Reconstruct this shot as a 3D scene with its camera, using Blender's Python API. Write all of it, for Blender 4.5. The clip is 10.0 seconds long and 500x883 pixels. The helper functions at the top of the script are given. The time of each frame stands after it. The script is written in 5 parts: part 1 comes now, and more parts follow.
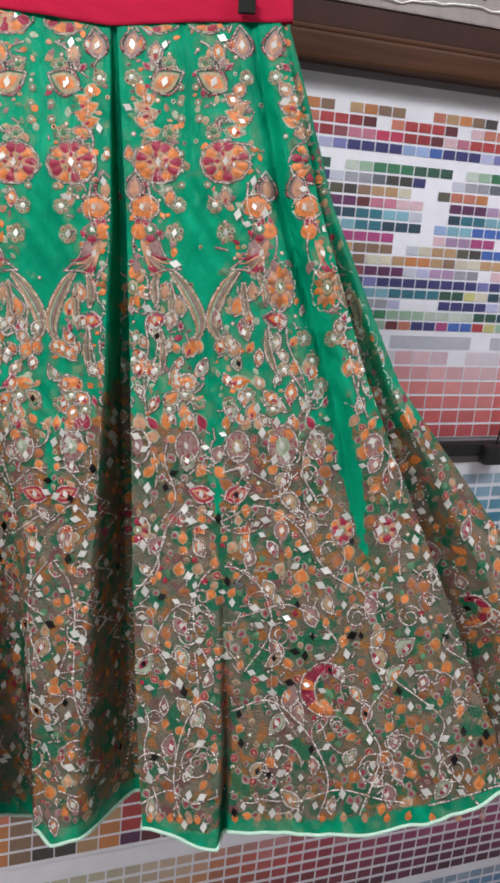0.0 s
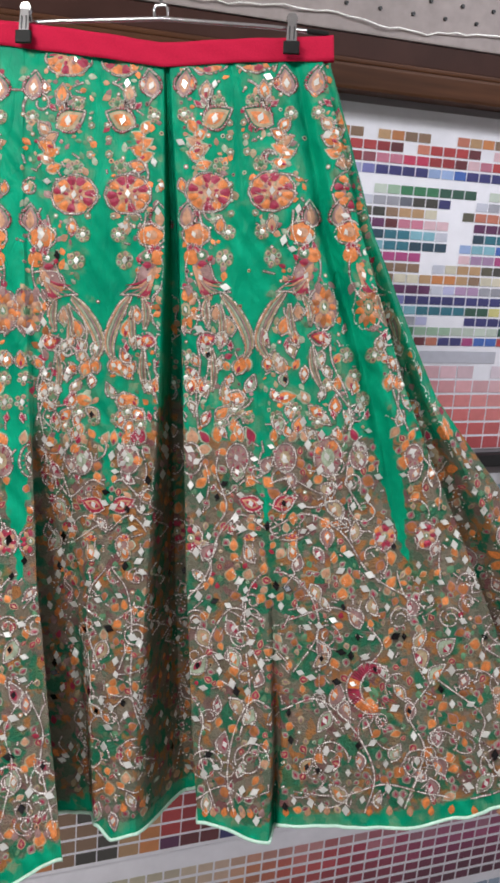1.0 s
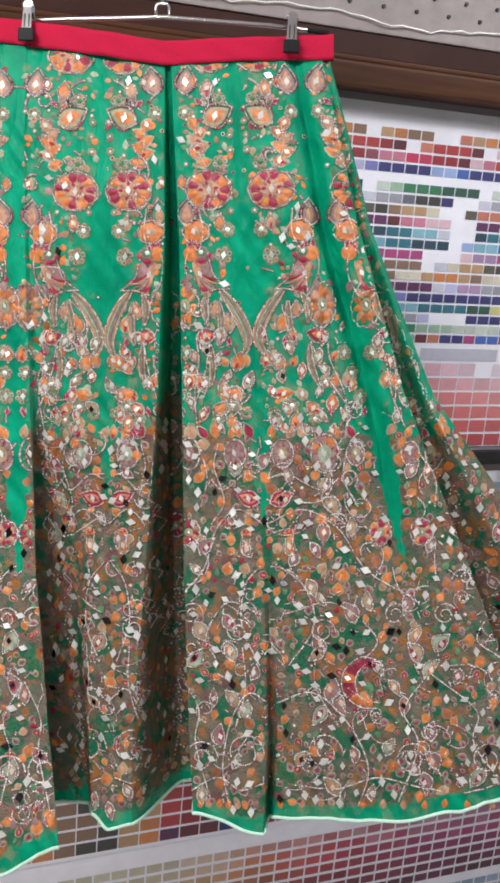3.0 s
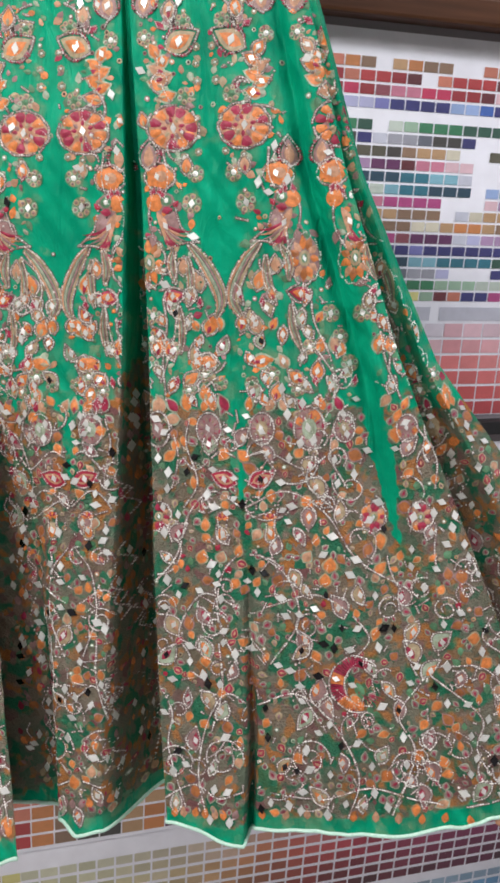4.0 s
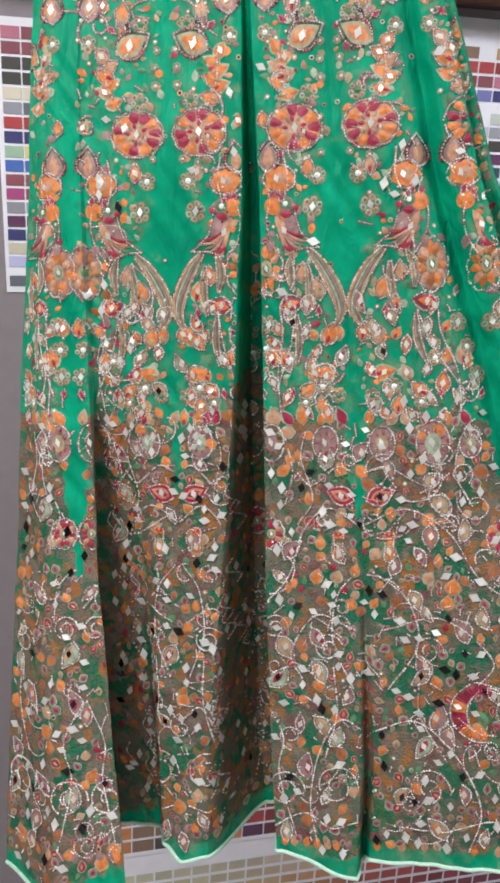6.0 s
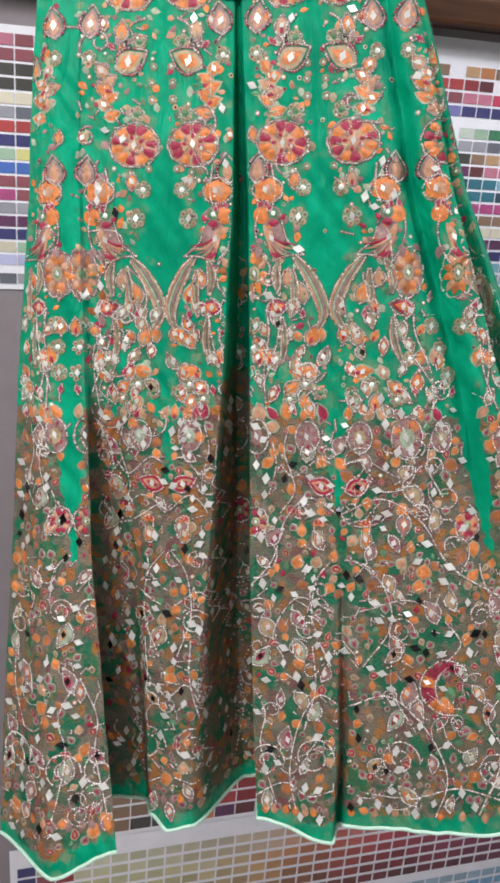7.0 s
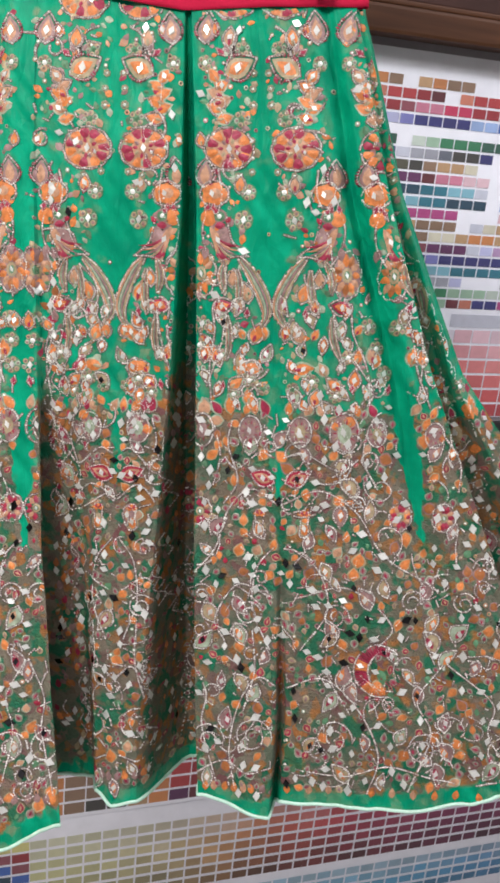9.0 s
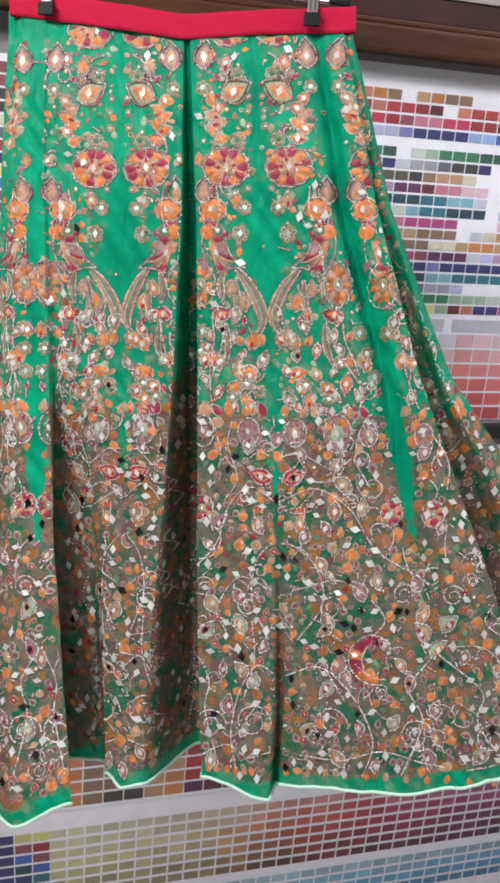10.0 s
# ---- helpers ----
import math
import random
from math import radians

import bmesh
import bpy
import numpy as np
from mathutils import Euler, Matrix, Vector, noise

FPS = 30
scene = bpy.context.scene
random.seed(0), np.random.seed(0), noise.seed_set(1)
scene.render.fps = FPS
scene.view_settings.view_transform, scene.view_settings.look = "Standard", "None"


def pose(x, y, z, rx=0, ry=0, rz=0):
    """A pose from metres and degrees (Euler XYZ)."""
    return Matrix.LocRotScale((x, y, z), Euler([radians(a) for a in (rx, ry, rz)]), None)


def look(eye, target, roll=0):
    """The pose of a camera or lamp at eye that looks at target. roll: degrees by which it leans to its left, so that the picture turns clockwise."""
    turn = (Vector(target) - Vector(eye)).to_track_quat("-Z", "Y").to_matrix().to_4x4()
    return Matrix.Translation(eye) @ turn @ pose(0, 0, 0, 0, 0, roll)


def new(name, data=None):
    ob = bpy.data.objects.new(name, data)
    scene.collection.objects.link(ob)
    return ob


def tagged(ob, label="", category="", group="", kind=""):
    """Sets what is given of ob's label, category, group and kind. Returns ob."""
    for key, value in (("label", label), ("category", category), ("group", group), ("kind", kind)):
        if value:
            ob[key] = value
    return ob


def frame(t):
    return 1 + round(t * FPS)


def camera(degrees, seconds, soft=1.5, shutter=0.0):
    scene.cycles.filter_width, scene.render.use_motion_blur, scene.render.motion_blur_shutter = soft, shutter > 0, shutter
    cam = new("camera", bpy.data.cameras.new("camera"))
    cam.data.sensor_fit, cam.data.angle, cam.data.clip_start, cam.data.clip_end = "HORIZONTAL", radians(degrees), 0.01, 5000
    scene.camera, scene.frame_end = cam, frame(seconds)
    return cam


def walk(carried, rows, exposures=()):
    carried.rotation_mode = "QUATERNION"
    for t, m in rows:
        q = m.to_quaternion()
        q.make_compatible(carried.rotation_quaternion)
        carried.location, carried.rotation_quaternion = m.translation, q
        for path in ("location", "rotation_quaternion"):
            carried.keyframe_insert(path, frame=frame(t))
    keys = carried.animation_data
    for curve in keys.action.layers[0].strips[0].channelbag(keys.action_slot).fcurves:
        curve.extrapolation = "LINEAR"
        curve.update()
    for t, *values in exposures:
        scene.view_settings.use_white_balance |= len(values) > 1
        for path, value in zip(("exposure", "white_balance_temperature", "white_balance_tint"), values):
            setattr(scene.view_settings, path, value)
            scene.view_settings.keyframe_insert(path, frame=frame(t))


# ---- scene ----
cam = camera(33.0, 10.0, soft=3.0)
METRES, EYE, TILT, LEAN, TURN = 0.73, 1.95, -17.0, -5.0, -19.5
ROWS = [
    (0.0, 0.0, 0.0, 0.0, -0.0, 0.0, -0.0),
    (0.5, -0.0288, -0.0574, -0.0059, -1.18, 0.65, 0.3),
    (1.0, -0.0638, -0.0868, -0.0079, 0.79, 1.11, 0.63),
    (1.5, -0.0866, -0.0766, 0.0029, 4.36, 0.57, 0.38),
    (2.0, -0.0766, -0.0927, 0.0022, 4.25, 0.47, -0.11),
    (2.5, -0.0566, -0.0977, -0.0004, 2.27, 0.02, -0.38),
    (3.0, -0.0444, -0.1008, -0.0083, 1.34, 0.82, 0.16),
    (4.5, 0.0933, 0.1602, 0.0315, 6.77, -2.64, 0.25),
    (5.0, 0.0732, 0.1728, 0.0514, 7.84, -2.1, -0.12),
    (5.5, -0.0002, 0.1675, 0.0526, 7.92, -2.16, 0.07),
    (7.0, -0.0919, 0.0358, 0.0482, 4.58, -2.6, -0.38),
    (7.5, -0.0573, 0.0206, 0.0632, 4.25, -2.63, -1.45),
    (8.0, -0.0664, 0.0185, 0.0603, 4.1, -2.41, -1.51),
    (8.5, -0.0523, 0.0152, 0.0564, 3.45, -2.99, -1.41),
    (9.0, -0.0301, -0.026, 0.0489, 3.09, -2.93, -1.44),
    (9.5, -0.0211, -0.0467, 0.0435, 2.99, -2.7, -1.3),
    (10.0, 0.0284, -0.1103, 0.0431, 4.93, -2.52, -1.08),
]
walk(cam, [(t, pose(0, 0, EYE, TILT, LEAN, TURN) @ pose(METRES * x, METRES * y, METRES * z, 90 + pitch, roll, yaw)) for t, x, y, z, yaw, pitch, roll in ROWS],
     exposures=((0.0, -0.24), (0.5, -0.22), (1.2, -0.10), (2.0, 0.0), (3.0, -0.04), (4.5, -0.10), (5.5, -0.10), (7.0, -0.02), (10.0, 0.01)))

# ---------------------------------------------------------------- light
world = bpy.data.worlds.new("shop_light")
scene.world = world
world.use_nodes = True
world.node_tree.nodes["Background"].inputs[0].default_value = (0.92, 0.95, 1.0, 1)
world.node_tree.nodes["Background"].inputs[1].default_value = 0.03


def area_lamp(name, at, target, sx, sy, watts, colour):
    d = bpy.data.lights.new(name, "AREA")
    d.shape, d.size, d.size_y, d.energy, d.color = "RECTANGLE", sx, sy, watts, colour
    ob = new(name, d)
    ob.matrix_world = look(at, target)
    return ob


area_lamp("unseen_ceiling_lamp", (-0.85, 0.22, 2.95), (0.0, 1.1, 1.6), 0.9, 0.35, 48, (1.0, 0.985, 0.97))
# unseen, placed to light the charts on the wall
area_lamp("unseen_ceiling_lamp", (1.4, 0.32, 2.95), (1.1, 1.45, 0.6), 0.9, 0.3, 25, (0.90, 0.93, 1.0))
# unseen, added to brighten the south side that the mirrors reflect
area_lamp("unseen_ceiling_lamp", (-0.3, -1.6, 2.95), (-0.2, -2.6, 0.0), 1.6, 0.6, 72, (0.97, 0.98, 1.0))

# ---------------------------------------------------------------- materials


def mat(name):
    m = bpy.data.materials.new(name)
    m.use_nodes = True
    nt = m.node_tree
    return m, nt, nt.nodes["Principled BSDF"]


def nd(nt, kind, **kw):
    n = nt.nodes.new(kind)
    for k, v in kw.items():
        n.inputs[k].default_value = v
    return n


def ramp(nt, fac, stops):
    r = nt.nodes.new("ShaderNodeValToRGB")
    e = r.color_ramp.elements
    while len(e) < len(stops):
        e.new(0.5)
    for el, (p, c) in zip(e, stops):
        el.position, el.color = p, (*c, 1)
    nt.links.new(fac, r.inputs[0])
    return r.outputs[0]


def blend(nt, fac, a, b, how="MIX"):
    m = nt.nodes.new("ShaderNodeMix")
    m.data_type, m.blend_type = "RGBA", how
    for sock, v in ((m.inputs[0], fac), (m.inputs[6], a), (m.inputs[7], b)):
        if isinstance(v, (int, float)):
            sock.default_value = v
        elif isinstance(v, tuple):
            sock.default_value = (*v, 1)
        else:
            nt.links.new(v, sock)
    return m.outputs[2]


def coords(nt, scale=(1, 1, 1)):
    tc = nt.nodes.new("ShaderNodeTexCoord")
    mp = nt.nodes.new("ShaderNodeMapping")
    mp.inputs["Scale"].default_value = scale
    nt.links.new(tc.outputs["Object"], mp.inputs[0])
    return mp.outputs[0]


def noise_tex(nt, vec, scale, detail=4, rough=0.55):
    n = nd(nt, "ShaderNodeTexNoise", Scale=scale, Detail=detail, Roughness=rough)
    nt.links.new(vec, n.inputs["Vector"])
    return n.outputs[0]


def bump(nt, bsdf, height, strength, distance=0.002):
    b = nd(nt, "ShaderNodeBump", Strength=strength, Distance=distance)
    nt.links.new(height, b.inputs["Height"])
    nt.links.new(b.outputs[0], bsdf.inputs["Normal"])


def simple(name, base, rough=0.5, metal=0.0, vary=0.15, scale=60.0, bumpy=0.2, sheen=0.0):
    """One material with a fine and a coarse variation of its colour and a fine relief."""
    m, nt, p = mat(name)
    v = coords(nt)
    f = noise_tex(nt, v, scale)
    g = noise_tex(nt, v, scale * 0.12)
    dark = tuple(c * (1 - vary) for c in base)
    light = tuple(min(1, c * (1 + vary)) for c in base)
    c1 = ramp(nt, f, [(0.3, dark), (0.7, light)])
    c2 = ramp(nt, g, [(0.3, (1 - vary,) * 3), (0.7, (1.0,) * 3)])
    nt.links.new(blend(nt, 0.8, c1, c2, "MULTIPLY"), p.inputs["Base Color"])
    p.inputs["Roughness"].default_value = rough
    p.inputs["Metallic"].default_value = metal
    p.inputs["Sheen Weight"].default_value = sheen
    if bumpy:
        bump(nt, p, f, bumpy)
    return m


def thread(name, base, vary=0.25):
    """Satin stitch: fine parallel strands with a soft gloss, each patch a little different."""
    m, nt, p = mat(name)
    v = coords(nt, (1, 1, 1))
    w = nd(nt, "ShaderNodeTexWave", Scale=230.0, Distortion=5.0, Detail=2.0)
    nt.links.new(v, w.inputs[0])
    g = nt.nodes.new("ShaderNodeNewGeometry")
    isl = ramp(nt, g.outputs["Random Per Island"], [(0, tuple(c * (1 - vary) for c in base)), (1, tuple(min(1, c * (1 + vary)) for c in base))])
    st = ramp(nt, w.outputs[1], [(0.1, (0.72,) * 3), (0.7, (1,) * 3)])
    fray = ramp(nt, noise_tex(nt, v, 170, 3), [(0.36, (0.62, 0.62, 0.62)), (0.55, (1.0, 1.0, 1.0)), (0.72, (1.18, 1.3, 1.45))])
    nt.links.new(blend(nt, 0.75, blend(nt, 0.7, isl, st, "MULTIPLY"), fray, "MULTIPLY"), p.inputs["Base Color"])
    p.inputs["Roughness"].default_value = 0.5
    bump(nt, p, w.outputs[1], 0.35, 0.0008)
    return m


def cloth_material():
    m, nt, p = mat("green_satin_with_net")
    v = coords(nt)
    a = nt.nodes.new("ShaderNodeAttribute")
    a.attribute_name = "net"
    # green satin with a tone that varies softly at random
    soft = noise_tex(nt, v, 22)
    weave = noise_tex(nt, v, 900, 2)
    green = ramp(nt, soft, [(0.3, (0.0, 0.21, 0.118)), (0.52, (0.001, 0.285, 0.152)), (0.75, (0.004, 0.39, 0.22))])
    green = blend(nt, 0.35, green, ramp(nt, weave, [(0.3, (0.7,) * 3), (0.7, (1,) * 3)]), "MULTIPLY")
    # dense embroidered net: mottled cells of taupe, green, orange and wine thread
    wob = nd(nt, "ShaderNodeTexNoise", Scale=90.0, Detail=2.0)
    nt.links.new(v, wob.inputs[0])
    add = nt.nodes.new("ShaderNodeVectorMath")
    add.operation = "MULTIPLY_ADD"
    add.inputs[1].default_value = (0.012,) * 3
    nt.links.new(wob.outputs["Color"], add.inputs[0])
    nt.links.new(v, add.inputs[2])
    vo = nd(nt, "ShaderNodeTexVoronoi", Scale=72.0)
    nt.links.new(add.outputs[0], vo.inputs["Vector"])
    sep = nt.nodes.new("ShaderNodeSeparateColor")
    nt.links.new(vo.outputs["Color"], sep.inputs[0])
    cell = ramp(nt, sep.outputs[0], [(0.0, (0.22, 0.165, 0.12)), (0.20, (0.25, 0.21, 0.16)), (0.40, (0.15, 0.18, 0.13)),
                                     (0.52, (0.03, 0.17, 0.095)), (0.64, (0.28, 0.20, 0.16)), (0.76, (0.42, 0.17, 0.06)), (0.88, (0.24, 0.11, 0.11))])
    cell.node.color_ramp.interpolation = "CONSTANT"
    big = noise_tex(nt, v, 11, 3)
    cell = blend(nt, ramp(nt, big, [(0.42, (0.0,) * 3), (0.62, (0.75,) * 3)]), cell, (0.168, 0.182, 0.135))
    cell = blend(nt, ramp(nt, noise_tex(nt, v, 52, 2, 0.4), [(0.56, (0,) * 3), (0.66, (0.8,) * 3)]), cell, (0.47, 0.185, 0.055))
    cell = blend(nt, ramp(nt, noise_tex(nt, v, 34, 2), [(0.53, (0,) * 3), (0.61, (0.85,) * 3)]), cell, (0.008, 0.19, 0.10))
    stitch = noise_tex(nt, v, 420, 3)
    cell = blend(nt, 0.8, cell, ramp(nt, stitch, [(0.25, (0.7,) * 3), (0.7, (1.08, 1.08, 1.06))]), "MULTIPLY")
    va = nt.nodes.new("ShaderNodeAttribute")
    va.attribute_name = "veil"
    tint = ramp(nt, sep.outputs[1], [(0.0, (0.08, 0.26, 0.14)), (0.3, (0.22, 0.30, 0.17)), (0.5, (0.03, 0.24, 0.12)), (0.76, (0.30, 0.27, 0.16)), (0.82, (0.12, 0.28, 0.16))])
    tint.node.color_ramp.interpolation = "CONSTANT"
    tint = blend(nt, 0.6, tint, ramp(nt, stitch, [(0.25, (0.5,) * 3), (0.7, (1.1,) * 3)]), "MULTIPLY")
    green = blend(nt, va.outputs["Fac"], green, tint)
    nt.links.new(blend(nt, a.outputs["Fac"], green, cell), p.inputs["Base Color"])
    rr = nt.nodes.new("ShaderNodeMapRange")
    rr.inputs[3].default_value, rr.inputs[4].default_value = 0.42, 0.75
    p.inputs["Specular IOR Level"].default_value = 0.06
    nt.links.new(a.outputs["Fac"], rr.inputs[0])
    nt.links.new(rr.outputs[0], p.inputs["Roughness"])
    # crinkles that run down the satin
    st = nt.nodes.new("ShaderNodeTexCoord")
    mp = nt.nodes.new("ShaderNodeMapping")
    mp.inputs["Scale"].default_value = (1.0, 1.0, 0.28)
    mp.inputs["Rotation"].default_value = (0, 0.12, 0)
    nt.links.new(st.outputs["Object"], mp.inputs[0])
    crinkle = nd(nt, "ShaderNodeTexNoise", Scale=34.0, Detail=4.0, Roughness=0.55, Distortion=1.4)
    nt.links.new(mp.outputs[0], crinkle.inputs["Vector"])
    bump(nt, p, blend(nt, a.outputs["Fac"], crinkle.outputs[0], stitch), 0.8, 0.007)
    return m


M_CLOTH = cloth_material()
M_BAND = simple("wine_red_cotton", (0.46, 0.010, 0.045), 0.85, vary=0.08, scale=500, bumpy=0.25)
M_PIPING = simple("pale_mint_piping", (0.55, 0.78, 0.66), 0.6, vary=0.1, scale=300)
M_ORANGE = thread("orange_thread", (0.72, 0.22, 0.055))
M_RUST = thread("rust_thread", (0.42, 0.14, 0.04))
M_PEACH = thread("peach_thread", (0.56, 0.29, 0.17))
M_TAN = thread("dull_tan_thread", (0.42, 0.32, 0.19))
M_PALE = thread("pale_sage_thread", (0.36, 0.42, 0.30))
M_SAGE = thread("sage_thread", (0.10, 0.24, 0.12))
M_WINE = thread("wine_thread", (0.36, 0.018, 0.06))
M_RED = thread("red_thread", (0.40, 0.015, 0.05))
M_MAUVE = thread("mauve_thread", (0.33, 0.19, 0.18))
M_DARK = simple("dark_brown_thread", (0.05, 0.025, 0.02), 0.7, vary=0.3)
M_CORD = thread("mauve_brown_cord", (0.22, 0.13, 0.12))


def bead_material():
    """Cut glass and metal beads: the glint of each one's own facing is put into its base colour at random."""
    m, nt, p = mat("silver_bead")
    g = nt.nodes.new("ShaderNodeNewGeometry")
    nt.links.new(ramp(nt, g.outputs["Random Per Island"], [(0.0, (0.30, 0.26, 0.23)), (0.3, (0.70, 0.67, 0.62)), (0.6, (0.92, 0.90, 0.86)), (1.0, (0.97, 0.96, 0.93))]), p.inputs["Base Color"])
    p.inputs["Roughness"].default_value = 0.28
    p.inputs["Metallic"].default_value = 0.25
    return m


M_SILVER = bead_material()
M_PEARL = simple("pearl_white_bead", (0.86, 0.85, 0.80), 0.25, 0.0, vary=0.06)
# clear mirrors that face dark parts of the room: that reflection is the base colour
M_MIRROR, _nt, _p = mat("mirror_glass_dark_reflection")
_p.inputs["Base Color"].default_value = (0.06, 0.06, 0.065, 1)
_p.inputs["Metallic"].default_value = 1.0
_p.inputs["Roughness"].default_value = 0.1
# the other mirrors: a pale base colour stands in for bright reflections
M_FOIL = simple("mirror_foil", (0.80, 0.79, 0.76), 0.32, 0.4, vary=0.04, scale=200, bumpy=0.02)
M_PAPER = simple("glossy_chart_paper", (0.88, 0.87, 0.94), 0.35, vary=0.05, scale=18, bumpy=0.03)
# brown laminate, darkened in colour for the shade over the charts
M_BROWN = simple("brown_laminate_with_shade", (0.050, 0.021, 0.016), 0.5, vary=0.15, scale=14, bumpy=0.05)
M_WALL = simple("lilac_grey_painted_wall", (0.28, 0.245, 0.265), 0.7, vary=0.06, scale=30, bumpy=0.1)
M_WHITE = simple("off_white_painted_board", (0.72, 0.69, 0.68), 0.5, vary=0.08, scale=40, bumpy=0.05)
M_BOARD = simple("dusty_pale_board", (0.31, 0.26, 0.25), 0.6, vary=0.12, scale=35, bumpy=0.08)
M_STEEL = simple("chromed_steel", (0.62, 0.62, 0.63), 0.16, 0.95, vary=0.05, scale=90, bumpy=0.02)
M_RUBBER = simple("black_rubber", (0.012, 0.012, 0.012), 0.55, vary=0.2)
for _m in (M_RUBBER, M_BAND, M_BROWN):
    _m.node_tree.nodes["Principled BSDF"].inputs["Specular IOR Level"].default_value = 0.15
M_BLACK = simple("black_plastic", (0.02, 0.02, 0.022), 0.35, vary=0.2)
M_FLOOR = simple("grey_floor_tile", (0.35, 0.33, 0.31), 0.35, vary=0.12, scale=12)


def wood_material():
    m, nt, p = mat("varnished_brown_wood")
    w = nd(nt, "ShaderNodeTexNoise", Scale=6.0, Detail=6.0)
    nt.links.new(coords(nt, (0.6, 9, 9)), w.inputs[0])
    nt.links.new(ramp(nt, w.outputs[0], [(0.3, (0.045, 0.018, 0.009)), (0.6, (0.085, 0.034, 0.016)), (0.8, (0.12, 0.05, 0.023))]), p.inputs["Base Color"])
    p.inputs["Roughness"].default_value = 0.5
    p.inputs["Specular IOR Level"].default_value = 0.15
    bump(nt, p, w.outputs[0], 0.1)
    return m


M_WOOD = wood_material()


def ink_material():
    m, nt, p = mat("printed_ink")
    a = nt.nodes.new("ShaderNodeAttribute")
    a.attribute_name = "ink"
    f = noise_tex(nt, coords(nt), 55)
    hs = nd(nt, "ShaderNodeHueSaturation", Saturation=1.0)
    nt.links.new(a.outputs["Color"], hs.inputs["Color"])
    nt.links.new(blend(nt, 0.5, hs.outputs["Color"], ramp(nt, f, [(0.3, (0.8,) * 3), (0.7, (1,) * 3)]), "MULTIPLY"), p.inputs["Base Color"])
    p.inputs["Roughness"].default_value = 0.35
    return m


M_INK = ink_material()

# ---------------------------------------------------------------- mesh helpers


def put(name, verts, faces, material, parent=None, label="", smooth=False, slots=None):
    """One mesh object; material is one material or a list, slots a material number for each face."""
    me = bpy.data.meshes.new(name)
    me.from_pydata([tuple(v) for v in verts], [], faces)
    for m in material if isinstance(material, (list, tuple)) else [material]:
        me.materials.append(m)
    if slots is not None:
        me.polygons.foreach_set("material_index", slots)
    if smooth:
        me.polygons.foreach_set("use_smooth", [True] * len(me.polygons))
    me.update()
    ob = new(name, me)
    ob.parent = parent
    if label:
        tagged(ob, label)
    return ob


def part(name, bm, material, parent, label=""):
    me = bpy.data.meshes.new(name)
    bm.to_mesh(me)
    bm.free()
    me.materials.append(material)
    ob = new(name, me)
    ob.parent = parent
    if label:
        tagged(ob, label)
    return ob


def box(size, at=(0, 0, 0), bevel=0.004, turn=None):
    bm = bmesh.new()
    bmesh.ops.create_cube(bm, size=1)
    bmesh.ops.scale(bm, vec=size, verts=bm.verts)
    if bevel:
        bmesh.ops.bevel(bm, geom=bm.edges[:], offset=bevel, segments=2, affect="EDGES", profile=0.6)
    if turn is not None:
        bmesh.ops.transform(bm, matrix=turn, verts=bm.verts)
    bmesh.ops.translate(bm, vec=at, verts=bm.verts)
    return bm


def tube(points, r, sides=8):
    """Vertices and faces of a round bar along points."""
    pts = [Vector(p) for p in points]
    vs, fs = [], []
    for i, p in enumerate(pts):
        d = (pts[min(i + 1, len(pts) - 1)] - pts[max(i - 1, 0)]).normalized()
        a = d.orthogonal().normalized() if i == 0 else (a - d * a.dot(d)).normalized()
        b = d.cross(a)
        for k in range(sides):
            w = 2 * math.pi * k / sides
            vs.append(p + r * (math.cos(w) * a + math.sin(w) * b))
    for i in range(len(pts) - 1):
        for k in range(sides):
            j = (k + 1) % sides
            fs.append((i * sides + k, i * sides + j, (i + 1) * sides + j, (i + 1) * sides + k))
    fs.append(tuple(range(sides))[::-1])
    fs.append(tuple((len(pts) - 1) * sides + k for k in range(sides)))
    return vs, fs


# ---------------------------------------------------------------- the room
WALL_Y = 1.5


def slab(name, size, at, material, label, category, kind="structure", bevel=0.004):
    ob = part(name, box(size, bevel=bevel), material, None)
    ob.location = at
    return tagged(ob, label, category, kind=kind)


slab("floor", (6.0, 5.6, 0.1), (0.3, -1.0, -0.05), M_FLOOR, "grey tiled shop floor", "floor")
slab("wall_north", (6.0, 0.12, 3.0), (0.3, WALL_Y + 0.06, 1.5), M_WALL, "lilac-grey painted wall behind colour charts", "wall")
slab("wall_south", (6.0, 0.12, 3.0), (0.3, -3.86, 1.5), M_WHITE, "off-white plain shop wall", "wall")
slab("wall_west", (0.12, 5.24, 3.0), (-2.76, -1.18, 1.5), M_WHITE, "off-white plain shop wall", "wall")
slab("wall_east", (0.12, 5.24, 3.0), (3.36, -1.18, 1.5), M_WHITE, "off-white plain shop wall", "wall")
slab("ceiling", (6.0, 5.6, 0.1), (0.3, -1.0, 3.05), M_WHITE, "off-white painted ceiling", "ceiling")
SOFFIT = EYE + 0.212
# pelmet over the charts: wooden moulding, brown fascia, pale perforated board with a strand of wire
shelf = tagged(new("pelmet"), "brown pelmet with varnished moulding and a pale perforated board", "pelmet", kind="structure")
FRONT_Y = 1.45
UNDER = SOFFIT + 0.094
part("fascia", box((4.4, WALL_Y - FRONT_Y, 0.040), (0.4, (WALL_Y + FRONT_Y) / 2, SOFFIT + 0.0740), 0.002), M_BROWN, shelf)
part("moulding", box((4.4, 0.066, 0.044), (0.4, WALL_Y - 0.034, SOFFIT + 0.022), 0.006), M_WOOD, shelf, "varnished brown wooden moulding")
